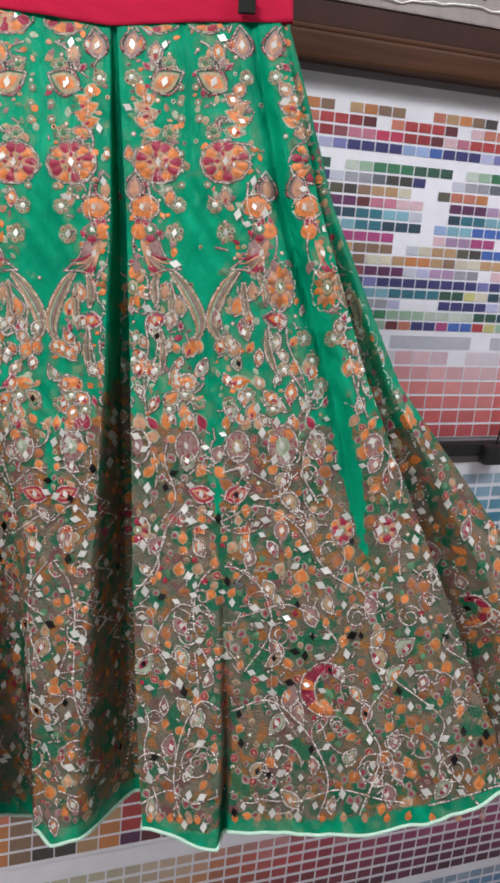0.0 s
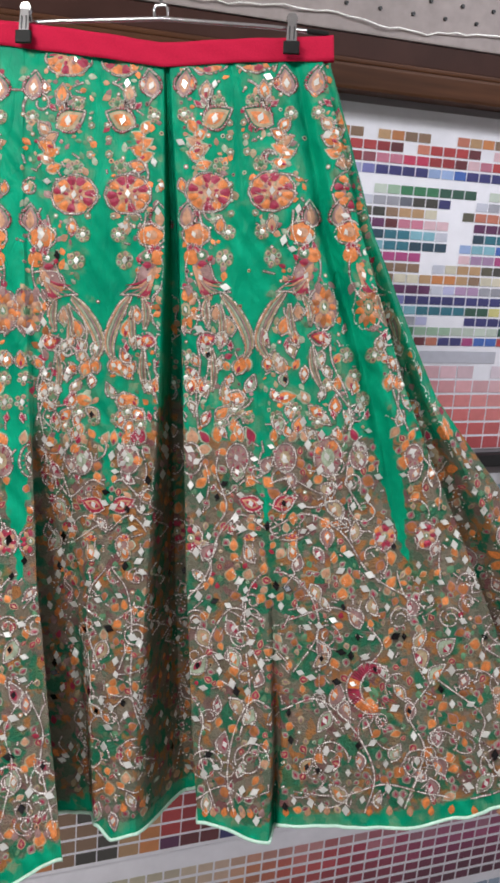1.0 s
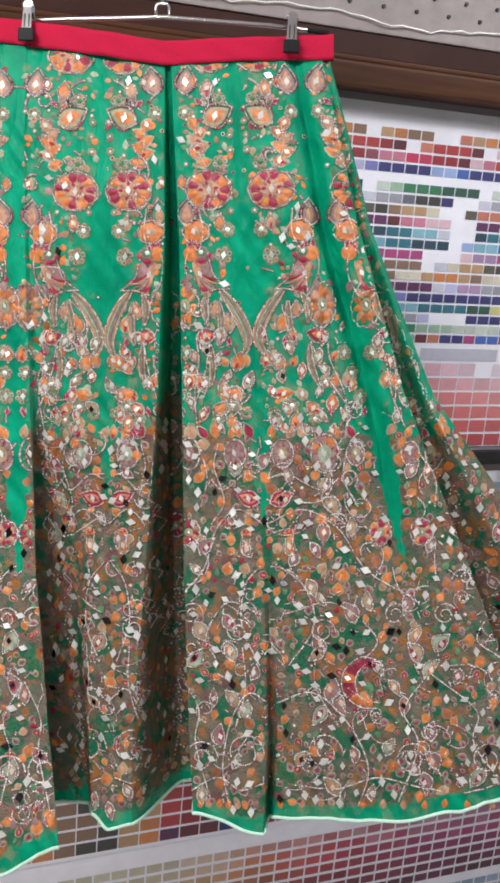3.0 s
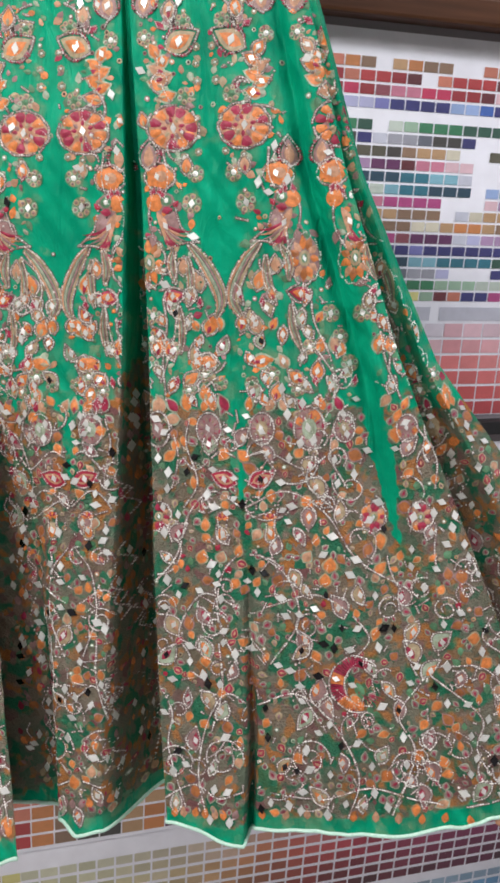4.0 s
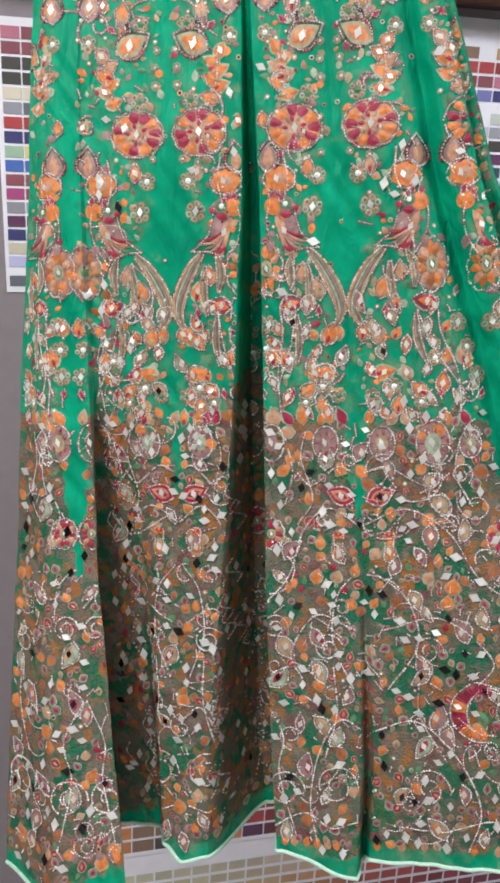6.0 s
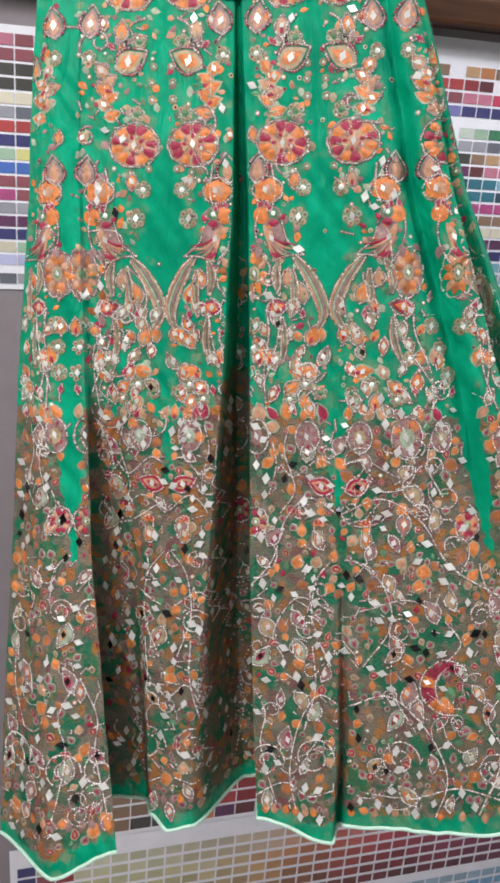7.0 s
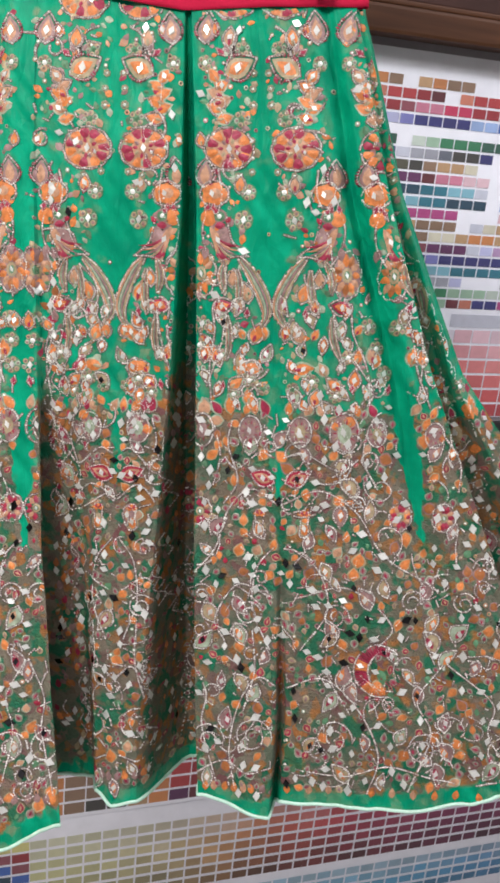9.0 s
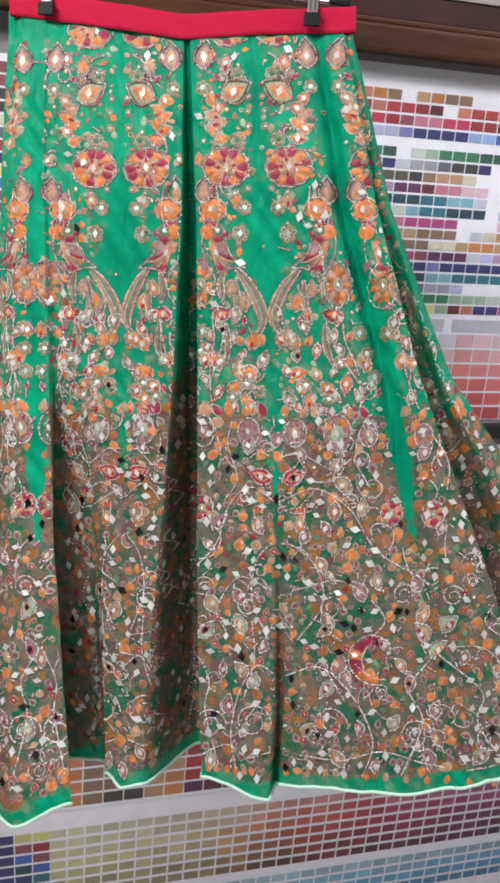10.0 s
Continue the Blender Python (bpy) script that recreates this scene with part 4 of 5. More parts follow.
def paisley(s, z, size, side):
    q = Patch()
    path = curve([(s + side * 0.30 * size, z + 0.42 * size), (s - side * 0.05 * size, z + 0.50 * size), (s - side * 0.34 * size, z + 0.22 * size), (s - side * 0.36 * size, z - 0.18 * size),
                  (s - side * 0.10 * size, z - 0.46 * size), (s + side * 0.22 * size, z - 0.50 * size)], 7)
    n = len(path) - 1
    for i in range(n):
        (x0, z0), (x1, z1) = path[i], path[i + 1]
        w = size * (0.09 + 0.05 * math.sin(math.pi * i / n))
        L = math.hypot(x1 - x0, z1 - z0)
        nx, nz = -(z1 - z0) / L, (x1 - x0) / L
        ink = "wine" if i < 0.38 * n or 0.5 * n < i < 0.66 * n else "orange"
        q.dome([(x0 - nx * w, z0 - nz * w), (x1 - nx * w, z1 - nz * w), (x1 + nx * w, z1 + nz * w), (x0 + nx * w, z0 + nz * w)], ((x0 + x1) / 2, (z0 + z1) / 2), ink, 0.0004, 0.0018)
    q.beads([(x + 0.17 * size, zz) for x, zz in path], 0.0027)
    q.beads([(s + (x - s) * 1.45, z + (zz - z) * 1.28) for x, zz in path], 0.0027)
    q.gem(path[3][0], path[3][1], 0.10 * size, 0.16 * size, 0.4, tilt())
    q.leaf(s + side * 0.05 * size, z + 0.05 * size, -70 if side > 0 else -110, 0.45 * size, 0.22 * size, "sage")
    for i in range(4):
        q.leaf(s + side * (0.15 + 0.06 * i) * size, z - 0.2 * size, (-45 if side > 0 else -135) + 6 * i, 0.42 * size, 0.03 * size, "wine", n=3, low=0.0008, high=0.0014)
    return q.lay("paisley", "curled red and orange paisley with beads")


HALVES = [("g1", "p0", -1), ("g1", "p2", 1), ("g3", "p2", -1), ("g3", "p4", 1), ("g5", "p4", -1), ("gm", "p0", 1)]


def spot(half, p, y):
    g, q, _ = half
    z = float(zy(y))
    a, b = float(seam(g, z)), float(seam(q, z))
    return a + p * (b - a), z


def held(s, z, m=0.004):
    """Whether embroidery has room at (s, z): inside the edges and, above the knee, out of the deep pleat."""
    if -0.12 < z < 0.44 and abs(s - float(seam("p2", z)) + 0.002) < 0.008:
        return False
    if -0.15 < z < 0.42 and (abs(s - float(seam("p4", z))) < 0.005 + 0.035 * min(0.25, 0.42 - z) or abs(s - float(seam("p0", z))) < 0.006):
        return False
    return edge_l(z) + m < s < edge_r(z) - m


loose = Patch()      # thin stems and chains that join the motifs
for half in HALVES:
    side = half[2]

    def flip(a):
        return a if side == 1 else 180 - a

    # under the waistband: half a flower of orange and wine petals
    s, z = spot(half, 0.36, 88)
    if held(s, z, 0.01):
        rosette(s, z, 0.0265, side, whole=False)
    for p, y, a, size, ink, gem in ((0.78, 164, 98, 0.034, "mauve", True), (0.50, 214, 152, 0.038, "tan", True), (0.82, 398, 95, 0.031, "mauve", False), (0.72, 598, 168, 0.026, "wine", True)):
        s, z = spot(half, p, y)
        if size and held(s, z, 0.012):
            gem_leaf(s, z, flip(a), size, ink, fringe=y < 500, gem=gem)
    for p, y, a, size in ((0.55, 272, 20, 0.019), (0.54, 250, 25, 0.020), (0.60, 226, 55, 0.018), (0.64, 238, 150, 0.018), (0.66, 262, 160, 0.021), (0.62, 288, 165, 0.019), (0.44, 168, 95, 0.020), (0.62, 150, 80, 0.013),
                          (0.84, 330, 80, 0.014), (0.34, 404, 95, 0.017), (0.47, 560, 95, 0.018), (0.28, 586, 75, 0.022), (0.40, 604, 100, 0.015), (0.10, 650, 80, 0.018), (0.24, 656, 110, 0.022), (0.34, 650, 60, 0.014),
                          (0.16, 704, 10, 0.024), (0.42, 712, 120, 0.018), (0.52, 735, 140, 0.020), (0.30, 762, 80, 0.020), (0.68, 690, 80, 0.018), (0.82, 690, 100, 0.022), (0.92, 640, 90, 0.018), (0.72, 640, 60, 0.014)):
        s, z = spot(half, p, y)
        if half[1] == "p4" and p > 0.8 and y < 400:
            continue
        if held(s, z, 0.012):
            q = Patch()
            ink = rng.choice(["orange", "orange", "orange", "peach"])
            ca, sa = math.cos(radians(flip(a))), math.sin(radians(flip(a)))
            q.leaf(s - 0.12 * size * ca, z - 0.12 * size * sa, flip(a), size * 1.26, size * 0.86, "pale", low=0.0001, high=0.0004)
            q.leaf(s, z, flip(a), size, size * 0.62, ink)
            q.leaf(s, z, flip(a), size * 0.6, size * 0.2, rng.choice(["wine", "tan", "peach"]), low=0.001, high=0.0018, n=4)
            q.beads([(s, z)] + [(s + size * 0.9 * math.cos(radians(flip(a))) * k, z + size * 0.9 * math.sin(radians(flip(a))) * k) for k in (0.5, 1)], 0.0014, 0.0024, "tan")
            if rng.random() < 0.35:
                q.gem(s + 0.5 * size * math.cos(radians(flip(a))), z + 0.5 * size * math.sin(radians(flip(a))), 0.006, 0.009, rng.uniform(-1, 1), tilt())
            if rng.random() < 0.55:
                q.beads(q.p[:12], 0.0021, 0.0026, "silver", True)
            q.lay("orange_leaf")
    for p, y, ink, a in ((0.62, 445, "wine", 60), (0.80, 440, "wine", 110), (0.30, 615, "wine", 90), (0.68, 440, "red", 80), (0.45, 180, "mauve", 70), (0.40, 182, "dark", 100), (0.50, 184, "wine", 40), (0.70, 600, "wine", 120), (0.88, 585, "mauve", 80), (0.62, 740, "red", 100), (0.90, 740, "wine", 80)):
        s, z = spot(half, p, y)
        if held(s, z, 0.01):
            q = Patch()
            q.leaf(s, z, flip(a), 0.013, 0.007, ink, n=4)
            q.beads(q.p[:12:2], 0.0018, 0.0025, "silver", True)
            q.lay("wine_leaf")
    s, z = spot(half, {"g1p0": 0.31, "g1p2": 0.375, "g3p2": 0.465, "g3p4": 0.39}.get(half[0] + half[1], 0.42), 334)
    if held(s, z, 0.01):
        rosette(s, z, 0.0265, side)
    for p, y, r, mid in ((0.22, 405, 0.011, "pearl"), (0.30, 450, 0.013, "gem"), (0.28, 285, 0.011, "sage"), (0.12, 262, 0.006, "pearl"), (0.25, 172, 0.010, "sage"), (0.78, 195, 0.010, "pearl"), (0.30, 722, 0.011, "pearl"), (0.14, 735, 0.010, "sage"),
                         (0.48, 745, 0.010, "pearl"), (0.85, 625, 0.012, "gem"), (0.88, 662, 0.011, "pearl"), (0.90, 705, 0.012, "gem"), (0.16, 372, 0.005, "pearl"), (0.35, 378, 0.005, "pearl"), (0.10, 210, 0.005, "pearl"), (0.12, 235, 0.005, "pearl"), (0.14, 320, 0.004, "pearl"), (0.62, 680, 0.010, "pearl")):
        s, z = spot(half, p, y)
        if held(s, z, 0.008):
            pearl_flower(s, z, r, mid)
    s, z = spot(half, 0.68, 408)
    if held(s, z, 0.015):
        blob_flower(s, z, 0.0155)
    s, z = spot(half, 0.76, 447)
    if held(s, z, 0.01):
        q = Patch()
        q.disc(s, z, 0.010, 0.010, "orange", n=12)
        q.lay("orange_dot")
    s, z = spot(half, 0.60, 478)
    if held(s, z, 0.015):
        plume_motif(s, z, side)
    s, z = spot(half, 0.74 if half[1] == "p4" else 0.86, 540)
    if held(s, z, 0.015):
        petal_medallion(s, z, 0.0175, 0.027, ("orange", "peach", "rust"))
    for path, wide in ((((0.36, 514), (0.22, 540), (0.09, 578), (0.06, 606), (0.13, 632)), 0.015), (((0.56, 520), (0.60, 545), (0.56, 575)), 0.010), (((0.40, 534), (0.38, 570), (0.42, 612)), 0.009),
                       (((0.54, 612), (0.52, 650), (0.56, 690)), 0.008)):
        pts = [spot(half, *v) for v in path]
        if all(held(*v, 0.006) for v in pts):
            tail_leaf(pts, wide)
    for path in (((0.62, 228), (0.60, 262), (0.46, 300)), ((0.98, 775), (0.86, 735), (0.62, 696), (0.30, 678), (0.0, 674)), ((0.55, 600), (0.62, 660), (0.80, 735)), ((0.72, 600), (0.70, 640), (0.76, 700), (0.74, 760)), ((0.94, 610), (0.92, 680), (0.96, 760)),
                 ((0.92, 360), (0.86, 400), (0.88, 450), (0.95, 520)), ((0.62, 370), (0.58, 410), (0.66, 450)), ((0.2, 135), (0.35, 150), (0.42, 190))):
        w = [spot(half, *v) for v in path]
        if all(held(*v) for v in w):
            loose.beads(curve(w), 0.0027)
    # a row of pointed leaves where the net begins
    for i in range(7):
        s, z = spot(half, 0.08 + 0.14 * i + rng.uniform(-0.02, 0.02), 778)
        if held(s, z, 0.01):
            q = Patch()
            a, size = 90 + rng.uniform(-40, 40), rng.uniform(0.015, 0.022)
            q.leaf(s, z - 0.001, a, size * 1.2, size * 0.72, "pale", low=0.0001, high=0.0005)
            q.leaf(s, z, a, size, size * 0.52, rng.choice(["orange", "orange", "peach", "wine"]), low=0.0005, high=0.0013)
            q.lay("orange_leaf")
    # upper part of the net: medallions, leaf pairs and flowers
    for p, rx, rz in ((0.30, 0.0135, 0.018), (0.84, 0.013, 0.020)) if half[1] != "p4" else ((0.18, 0.0135, 0.018), (0.52, 0.017, 0.024), (0.77, 0.0115, 0.015)):
        s, z = spot(half, p, 806)
        if held(s, z, 0.015):
            medallion(s, z, rx, rz, rng.choice(["tan", "mauve", "pale"]), spokes=True)
    for p, y, a, ink, ink2 in ((0.05, 893, 22, "red", "peach"), (0.97, 880, 175, "tan", "sage")):
        s, z = spot(half, p, y)
        if held(s, z, 0.01):
            q = Patch()
            rim = q.leaf(s, z, flip(a), 0.034, 0.022, ink)
            ca, sa = math.cos(radians(flip(a))), math.sin(radians(flip(a)))
            q.leaf(s + 0.005 * ca, z + 0.005 * sa, flip(a), 0.024, 0.013, ink2, low=0.001, high=0.0016)
            q.leaf(s + 0.008 * ca, z + 0.008 * sa, flip(a), 0.016, 0.007, ink, low=0.0014, high=0.002)
            q.gem(s + 0.016 * ca, z + 0.016 * sa, 0.007, 0.010, 0.3, tilt())
            q.beads(rim, 0.0026, 0.0030, "silver", True)
            q.lay("paired_leaf")
    s, z = spot(half, 0.86, 945)
    if held(s, z, 0.012):
        petal_medallion(s, z, 0.0145, 0.017, ("wine", "peach", "red"))
    s, z = spot(half, 0.22 if half[1] != "p4" else 0.17, 962)
    if held(s, z, 0.012):
        gourd(s, z, side)
    for p, y, size in (((0.58, 1210, 0.054),) if half[:2] == ("g3", "p4") else ((0.45, 1100, 0.036),) if half[0] == "g5" else ()):
        s, z = spot(half, p, y)
        if held(s, z, 0.02):
            paisley(s, z, size, side)
    for p, y, r in ((0.30, 1335, 0.026), (0.80, 1345, 0.024), (0.35, 1120, 0.018), (0.85, 1090, 0.016)):
        s, z = spot(half, p, y)
        if held(s, z, 0.02):
            spiral = [(s + r * (1 - i / 46) * math.cos(side * i * 0.30), z + r * (1 - i / 46) * math.sin(i * 0.30)) for i in range(36)]
            loose.beads(spiral, 0.0027)
    for path in (((0.02, 930), (0.3, 905), (0.55, 940), (0.7, 1010), (0.98, 1060)), ((0.98, 900), (0.75, 905), (0.55, 960), (0.45, 1040), (0.6, 1110), (0.9, 1130)), ((0.05, 1000), (0.25, 1040), (0.3, 1110), (0.12, 1180)),
                 ((0.1, 1090), (0.45, 1070), (0.7, 1130), (0.6, 1170)), ((0.02, 1250), (0.25, 1230), (0.45, 1280), (0.55, 1360), (0.48, 1430)), ((0.98, 1200), (0.8, 1260), (0.85, 1320), (0.7, 1420)), ((0.1, 1390), (0.35, 1400), (0.6, 1380), (0.95, 1405)),
                 ((0.05, 850), (0.2, 842), (0.45, 870), (0.6, 850)), ((0.5, 790), (0.55, 830), (0.45, 890), (0.6, 930)), ((0.3, 1150), (0.28, 1220), (0.4, 1290)), ((0.7, 800), (0.64, 850), (0.72, 900))):
        w = [spot(half, *v) for v in path]
        if all(held(*v) for v in w):
            loose.beads(curve(w), 0.0027)
    for i in range(9):
        s, z = spot(half, 0.06 + 0.11 * i, 1440)
        if held(s, z, 0.01):
            q = Patch()
            q.leaf(s, z + 0.004, 90 + rng.uniform(-15, 15), 0.014, 0.009, rng.choice(["orange", "peach", "mauve"]), n=4)
            q.lay("hem_leaf")
ob = loose.lay("silver_chain", "stitched chains of silver beads")
ob["kind"] = "stuff"

# dense filling of the net: leaves, cut mirrors and short beads, and a light filling above
cells = {}


def free(s, z, r):
    k = (int(s / 0.012), int(z / 0.012))
    for i in (-1, 0, 1):
        for j in (-1, 0, 1):
            for a, b, c in cells.get((k[0] + i, k[1] + j), ()):
                if (a - s) ** 2 + (b - z) ** 2 < (r + c) ** 2:
                    return False
    cells.setdefault(k, []).append((s, z, r))
    return True


def random_place(z0, z1):
    while True:
        z = rng.uniform(z0, z1)
        s = rng.uniform(-0.47, 0.54)
        if held(s, z, 0.006) and z > np.interp(s, HEM_S, HEM_Z) + 0.022:
            return s, z


leaf_n = mirror_n = 0
grid_z = np.linspace(-0.6, 0.6, 241)
gap_seams = {n: np.interp(grid_z, ZR, SEAMS[n]) for n in SEAMS}


def in_gap(s, z):
    """Whether (s, z) of the upper part lies in a plain green gap."""
    for g in ("g1", "g3"):
        d = abs(s - np.interp(z, grid_z, gap_seams[g])) / 0.047
        if d < (0.12 + 0.52 * math.sin(math.pi * (z - 0.145) / 0.18) ** 0.6 if 0.145 < z < 0.325 else 0.16):
            return True
    return any(abs(s - np.interp(z, grid_z, gap_seams[g])) / 0.047 < w for g, w in (("p0", 0.24), ("p2", 0.28), ("p4", 0.30)))


# drop-shaped leaves with a cord of beads round them
for i in range(400):
    s, z = random_place(-0.50, 0.01) if i < 130 else random_place(0.025, 0.155)
    if not free(s, z, 0.0125 if i < 130 else 0.0095) or z > 0.02 and in_gap(s, z) or any(abs(s - float(seam(n, z))) < 0.022 and z > u for n, u in (("p4", -0.17), ("p0", -0.18))):
        continue
    q = Patch()
    a, length = rng.uniform(40, 140) + rng.choice([0, 180]), rng.uniform(0.022, 0.034) * (1 if i < 130 else 0.78)
    ca, sa = math.cos(radians(a)), math.sin(radians(a))
    s, z = s - length / 2 * ca, z - length / 2 * sa
    rim = q.leaf(s, z, a, length, length * rng.uniform(0.45, 0.65), rng.choice(["mauve", "tan", "pale", "mauve"] if i < 130 else ["pale", "tan", "orange"]), bend=rng.uniform(-0.15, 0.15), low=0.0001, high=0.0006)
    q.leaf(s + 0.2 * length * ca, z + 0.2 * length * sa, a, length * 0.55, length * 0.26, rng.choice(["orange", "wine", "peach"]), low=0.0006, high=0.0012, n=4)
    q.beads(rim, 0.0026, 0.0031, "silver", True)
    q.gem(s + 0.45 * length * ca, z + 0.45 * length * sa, 0.0065, 0.0095, rng.uniform(-0.5, 0.5), tilt())
    q.lay("beaded_leaf")
rest_leaf, rest_mirror, rest_bead = Patch(), Patch(), Patch()
for i in range(860):
    s, z = random_place(-0.52, 0.50)
    if z > 0.48 or z > 0.03 and (in_gap(s, z) or rng.random() < 0.82 or any((s - a) ** 2 + (z - b) ** 2 < 0.03 ** 2 for a, b in rosettes)):
        continue
    if not free(s, z, 0.0056):
        continue
    k = rng.uniform(0.8, 1.2)
    near = -0.15 < s < 0.17 and mirror_n < 300
    q = Patch() if near else rest_mirror
    q.gem(s, z, 0.0082 * k, 0.0125 * k, rng.choice([0, 0.1, 0.2, -0.2, -0.1, 1.1, 1.25, 1.4, -1.1]), tilt())
    if near:
        q.lay("mirror_piece")
        mirror_n += 1
rest_mirror.lay("mirror_piece", joined=True)["kind"] = "stuff"


def fill_leaf(q, s, z, a, length, ink):
    """A small stitched leaf: a paler ground, its colour, and for some a core of another thread."""
    ca, sa = math.cos(radians(a)), math.sin(radians(a))
    s, z = s - length / 2 * ca, z - length / 2 * sa
    wide = length * rng.uniform(0.55, 0.85)
    under = {"orange": "tan", "rust": "mauve", "peach": "pale", "wine": "tan", "mauve": "pale"}.get(ink)
    if under:
        q.leaf(s - 0.1 * length * ca, z - 0.1 * length * sa, a, length * 1.2, wide * 1.35, under, n=5, low=0.0001, high=0.0004)
    q.leaf(s, z, a, length, wide, ink, n=5, low=0.0003, high=0.0010)
    if ink in ("mauve", "tan", "wine"):
        q.leaf(s + 0.2 * length * ca, z + 0.2 * length * sa, a, length * 0.6, wide * 0.4, {"mauve": "wine", "tan": "mauve", "wine": "peach"}[ink], n=3, low=0.0010, high=0.0015)


for i in range(4600):
    s, z = random_place(-0.53, 0.03)
    if any(abs(s - float(seam(n, z))) < 0.012 and z > u for n, u in (("p4", -0.15), ("p0", -0.165))):
        continue
    low = z < -0.2
    ink = rng.choices(["orange", "rust", "peach", "tan", "mauve", "wine", "sage", "red"], [30, 12, 6, 9, 24, 9, 10, 3] if not low else [24, 11, 5, 8, 26, 13, 12, 1])[0]
    length = rng.uniform(0.010, 0.019) * (1.0 if ink in ("orange", "rust", "peach") else 0.68)
    if not free(s, z, length * 0.40):
        continue
    a = rng.gauss(90, 45) + rng.choice([0, 180])
    near = -0.15 < s < 0.16 and -0.42 < z and leaf_n < 300
    q = Patch() if near else rest_leaf
    fill_leaf(q, s, z, a, length, ink)
    if near:
        q.lay("embroidered_leaf")
        leaf_n += 1

# small ringed sequins between them
for i in range(700):
    s, z = random_place(-0.52, 0.47)
    if z > 0.03 and in_gap(s, z) and rng.random() < 0.8 or not free(s, z, 0.0032):
        continue
    r = rng.uniform(0.0022, 0.0034)
    rest_leaf.disc(s, z, r, r, rng.choice(["tan", "mauve", "peach", "pale"]), 0.0003, 0.0008, n=8)
    rest_leaf.disc(s, z, r * 0.5, r * 0.5, rng.choice(["pearl", "pearl", "dark", "sage"]), 0.0009, 0.0016, n=6)

for i in range(1500):
    s, z = random_place(0.03, 0.495)
    if in_gap(s, z):
        continue
    length = rng.uniform(0.006, 0.014)
    if not free(s, z, length * 0.30):
        continue
    ink = rng.choices(["orange", "peach", "tan", "mauve", "wine", "sage", "pale"], [16, 12, 14, 16, 10, 14, 18])[0]
    a = rng.uniform(0, 360)
    rest_leaf.leaf(s - length / 2 * math.cos(radians(a)), z - length / 2 * math.sin(radians(a)), a, length, length * rng.uniform(0.5, 0.8), ink, n=4, low=0.0001, high=0.0007)
rest_leaf.lay("embroidered_leaf", joined=True)["kind"] = "stuff"
vines = Patch()
for i in range(200):
    s, z = random_place(-0.50, 0.48)
    if z > 0.03 and (in_gap(s, z) or rng.random() < 0.25):
        continue
    a, path = rng.uniform(0, 6.28), [(s, z)]
    turn = rng.uniform(-0.35, 0.35)
    for k in range(rng.randint(10, 26)):
        a += turn + rng.uniform(-0.15, 0.15)
        turn *= 1.06
        s, z = s + 0.004 * math.cos(a), z + 0.004 * math.sin(a)
        path.append((s, z))
    if all(held(*v) and v[1] > np.interp(v[0], HEM_S, HEM_Z) + 0.02 for v in path) and not any(v[1] > 0.02 and in_gap(*v) for v in path[::3]):
        vines.beads(path, 0.0026 if z > -0.2 else 0.0021)
vines.lay("silver_chain")["kind"] = "stuff"
for i in range(1000):
    s, z = random_place(-0.53, 0.50)
    if z > 0.04 and (in_gap(s, z) or rng.random() < 0.5):
        continue
    a = rng.uniform(0, math.pi)
    n = rng.choice([1, 2, 2, 3, 5])
    dx, dz = 0.0028 * math.cos(a), 0.0028 * math.sin(a)
    rest_bead.beads([(s, z), (s + dx * n, z + dz * n)], 0.0021, 0.0027)
rest_bead.lay("silver_bead")["kind"] = "stuff"

# the same filling on the slopes of the two deep folds
for layer, many, top in ((3, 200, 0.30), (4, 60, 0.36), (7, 150, 0.10)):
    leaves, cords = Patch(), Patch()
    leaves.layer = cords.layer = layer
    for i in range(many):
        z = rng.uniform(-0.49, top)
        fs, fd = fold_at(np.array([z]))
        lo, hi = float(fs[layer][0]), float(fs[layer + 1][0])
        if layer == 3:
            lo = lo + 0.35 * (hi - lo)
        if hi - lo < 0.012 or z > 0.04 and rng.random() < 0.6:
            continue
        s = rng.uniform(lo + 0.004, hi - 0.004)
        ink = rng.choice(["orange", "rust", "tan", "mauve", "wine", "rust", "sage"])
        a, length = rng.gauss(90, 30), rng.uniform(0.008, 0.015)
        leaves.leaf(s, z, 90 if layer == 7 else a, length, length * (0.25 if layer == 7 else 0.6), ink, n=4, low=0.0006, high=0.0012)
        if i % 5 == 0:
            q = Patch()
            q.layer = layer
            q.gem(s, z + 0.004, 0.0035 if layer == 7 else 0.0075, 0.0125, 0 if layer == 7 else rng.choice([0, 0.2, -0.3, 1.2]), tilt())
            q.lay("mirror_piece")
        if i % 9 == 0:
            cords.beads(curve([(s, z), (min(hi, s + 0.006), z + 0.012), (max(lo, s - 0.004), z + 0.026), (s, z + 0.038)]), 0.0022)
    leaves.lay("embroidered_leaf", joined=True)["kind"] = "stuff"
    cords.lay("bead_outline", joined=True)["kind"] = "stuff"

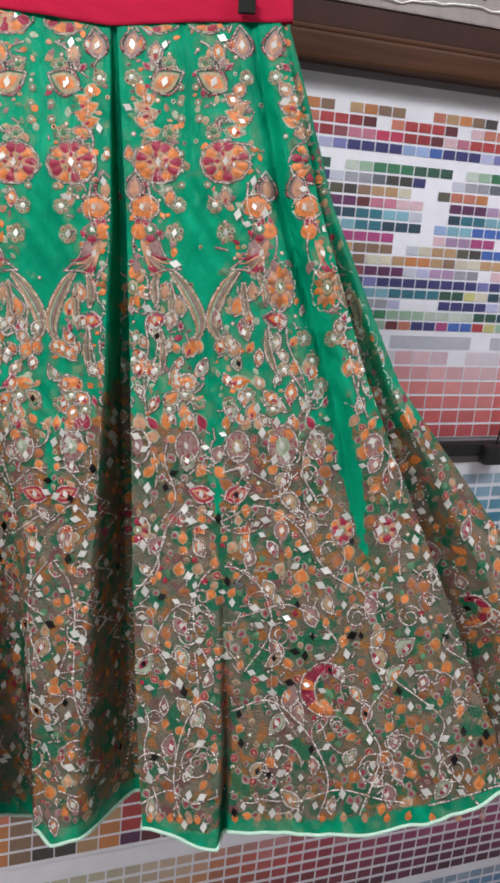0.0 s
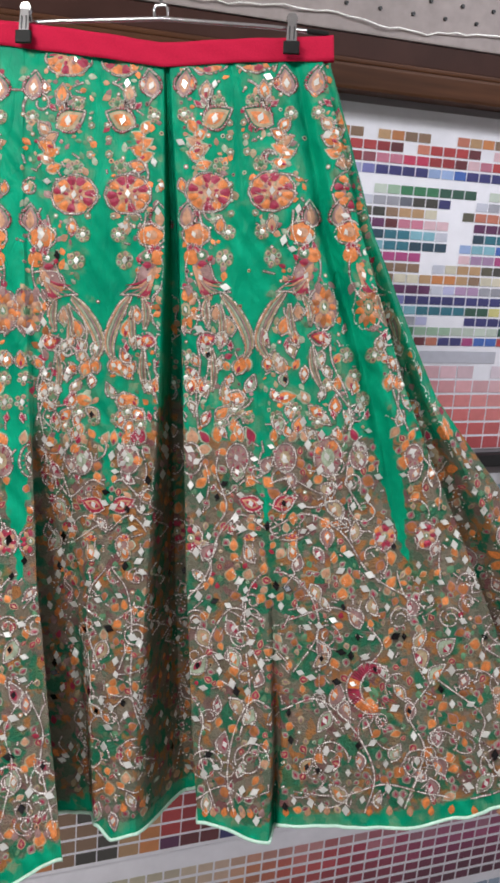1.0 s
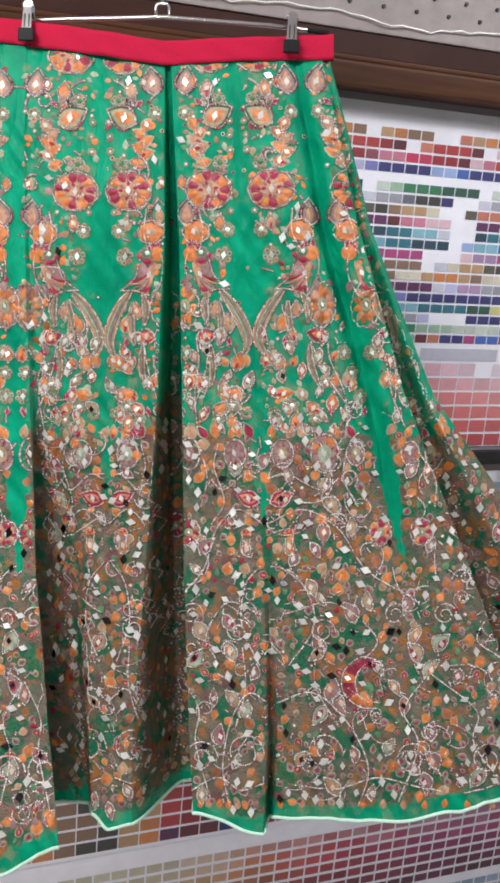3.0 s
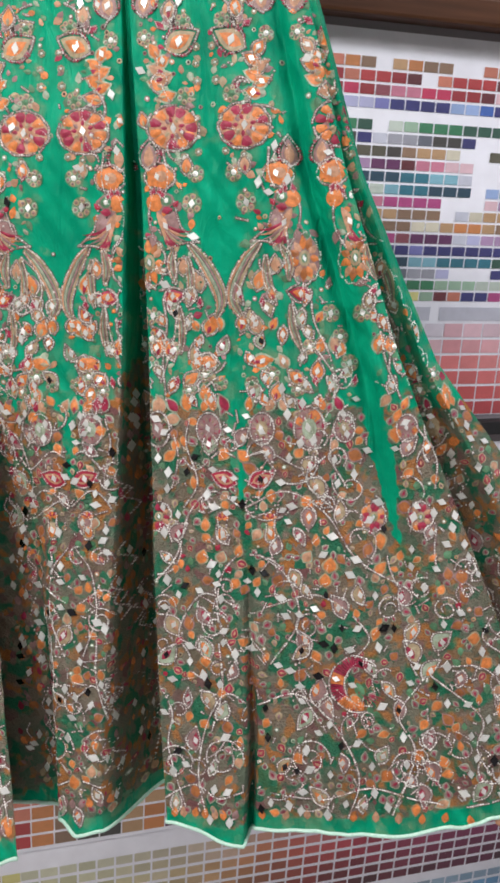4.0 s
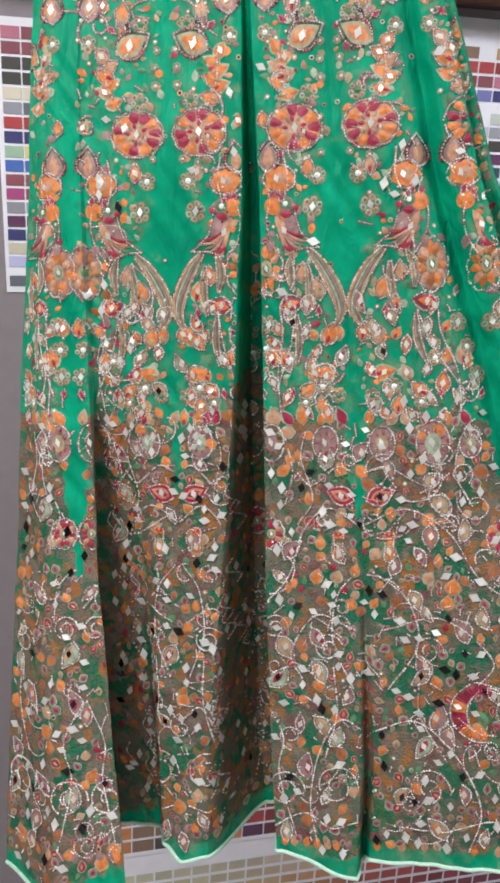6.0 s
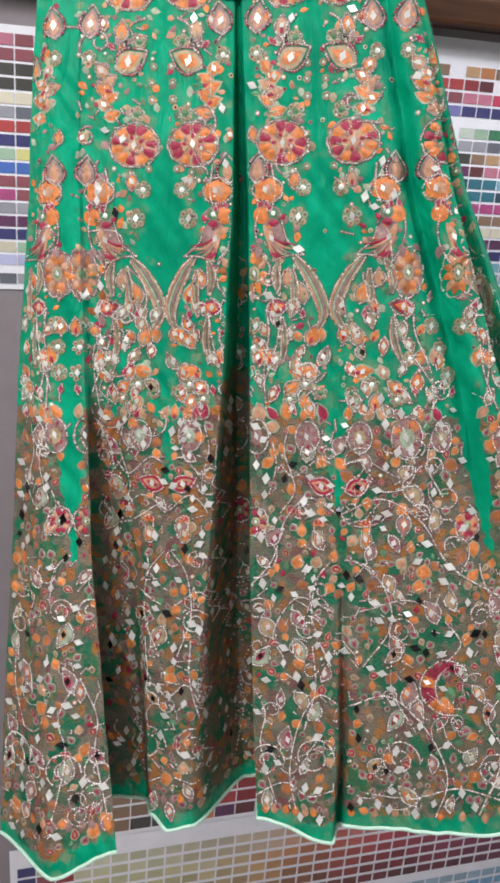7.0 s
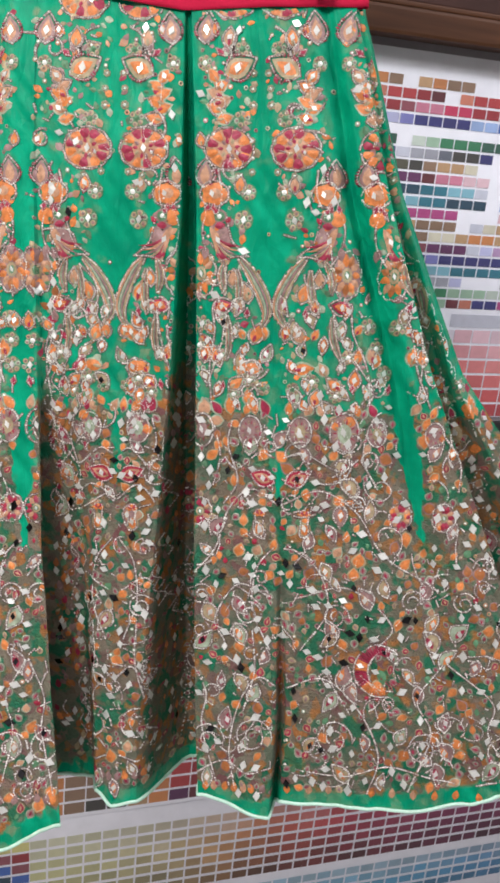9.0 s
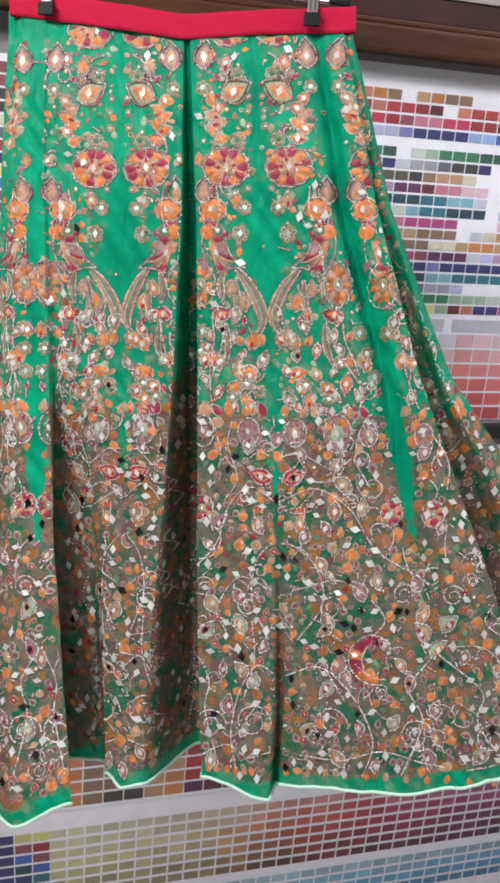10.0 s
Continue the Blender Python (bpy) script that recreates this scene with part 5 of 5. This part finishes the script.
# ---------------------------------------------------------------- the hanger
hanger = tagged(new("clip_hanger"), "chromed steel clip hanger with black rubber pads", "hanger")
hanger.matrix_world = SKIRT
put("bar", *tube([(-0.375, 1.004, 0.553), (-0.30, 1.004, 0.556), (-0.169, 1.004, 0.557), (-0.03, 1.004, 0.544), (0.02, 1.004, 0.537)], 0.0028, 10), M_STEEL, hanger, smooth=True)
put("bar_tip", *tube([(0.019, 1.004, 0.5372), (0.045, 1.004, 0.533)], 0.0036, 10), M_RUBBER, hanger, "black bar end")
put("stem", *tube([(-0.169, 1.004, 0.575), (-0.169, 1.004, 0.63), (-0.169, 1.004, 0.70), (-0.163, 1.004, 0.716), (-0.150, 1.004, 0.722), (-0.137, 1.004, 0.716), (-0.131, 1.004, 0.70)], 0.0026, 10), M_STEEL, hanger, smooth=True)
loop = [(-0.169 + x, 1.004, 0.566 + z) for x, z in ((-0.0085, -0.008), (-0.0085, 0.004), (-0.006, 0.0085), (0.006, 0.0085), (0.0085, 0.004), (0.0085, -0.008), (-0.0085, -0.008))]
put("swivel_loop", *tube(loop, 0.0022, 8), M_STEEL, hanger, smooth=True)


def clip_at(s, z, lean):
    c = new("clip")
    c.parent = hanger
    c.matrix_basis = pose(s, 0.996, z, 0, lean, 0)
    for y in (-0.007, 0.010):
        bm = box((0.0135, 0.0022, 0.030), (0, y, 0.011), 0.0009)
        for v in bm.verts:
            if v.co.z > 0.012:
                v.co.x *= 0.80
                v.co.y *= 0.75
        part("jaw", bm, M_STEEL, c)
        for x in (-0.0028, 0.0028):
            part("slot", box((0.0016, 0.0012, 0.017), (x, y * 1.0 - 0.0009 if y < 0 else y + 0.0009, 0.008), 0.0004), M_BLACK, c)
        part("pad", box((0.0205, 0.0048, 0.0165), (0, y * 1.15, -0.011), 0.0016), M_RUBBER, c, "black rubber pad")
    bm = bmesh.new()
    bmesh.ops.create_cone(bm, cap_ends=True, segments=18, radius1=0.0072, radius2=0.0072, depth=0.012)
    bmesh.ops.bevel(bm, geom=bm.edges[:], offset=0.0015, segments=2, affect="EDGES")
    bmesh.ops.rotate(bm, matrix=Euler((radians(90), 0, 0)).to_matrix(), verts=bm.verts)
    bmesh.ops.translate(bm, vec=(0, 0.001, 0.029), verts=bm.verts)
    part("spring_barrel", bm, M_STEEL, c)


clip_at(-0.341, 0.540, 2)
clip_at(-0.003, 0.520, 3)
# the rod that the hanger hangs from, on brackets from the shelf's front
hook = SKIRT @ Vector((-0.150, 1.004, 0.719))
rod = tagged(new("hanging_rod"), "chromed steel hanging rod on brackets", "rod")
put("tube", *tube([(-1.2, hook.y, hook.z - 0.008), (1.6, hook.y, hook.z - 0.008)], 0.006, 12), M_STEEL, rod, smooth=True)
for x in (-1.0, 1.5):
    put("bracket", *tube([(x, hook.y, hook.z - 0.008), (x, FRONT_Y - 0.004, hook.z - 0.008)], 0.006, 10), M_STEEL, rod)
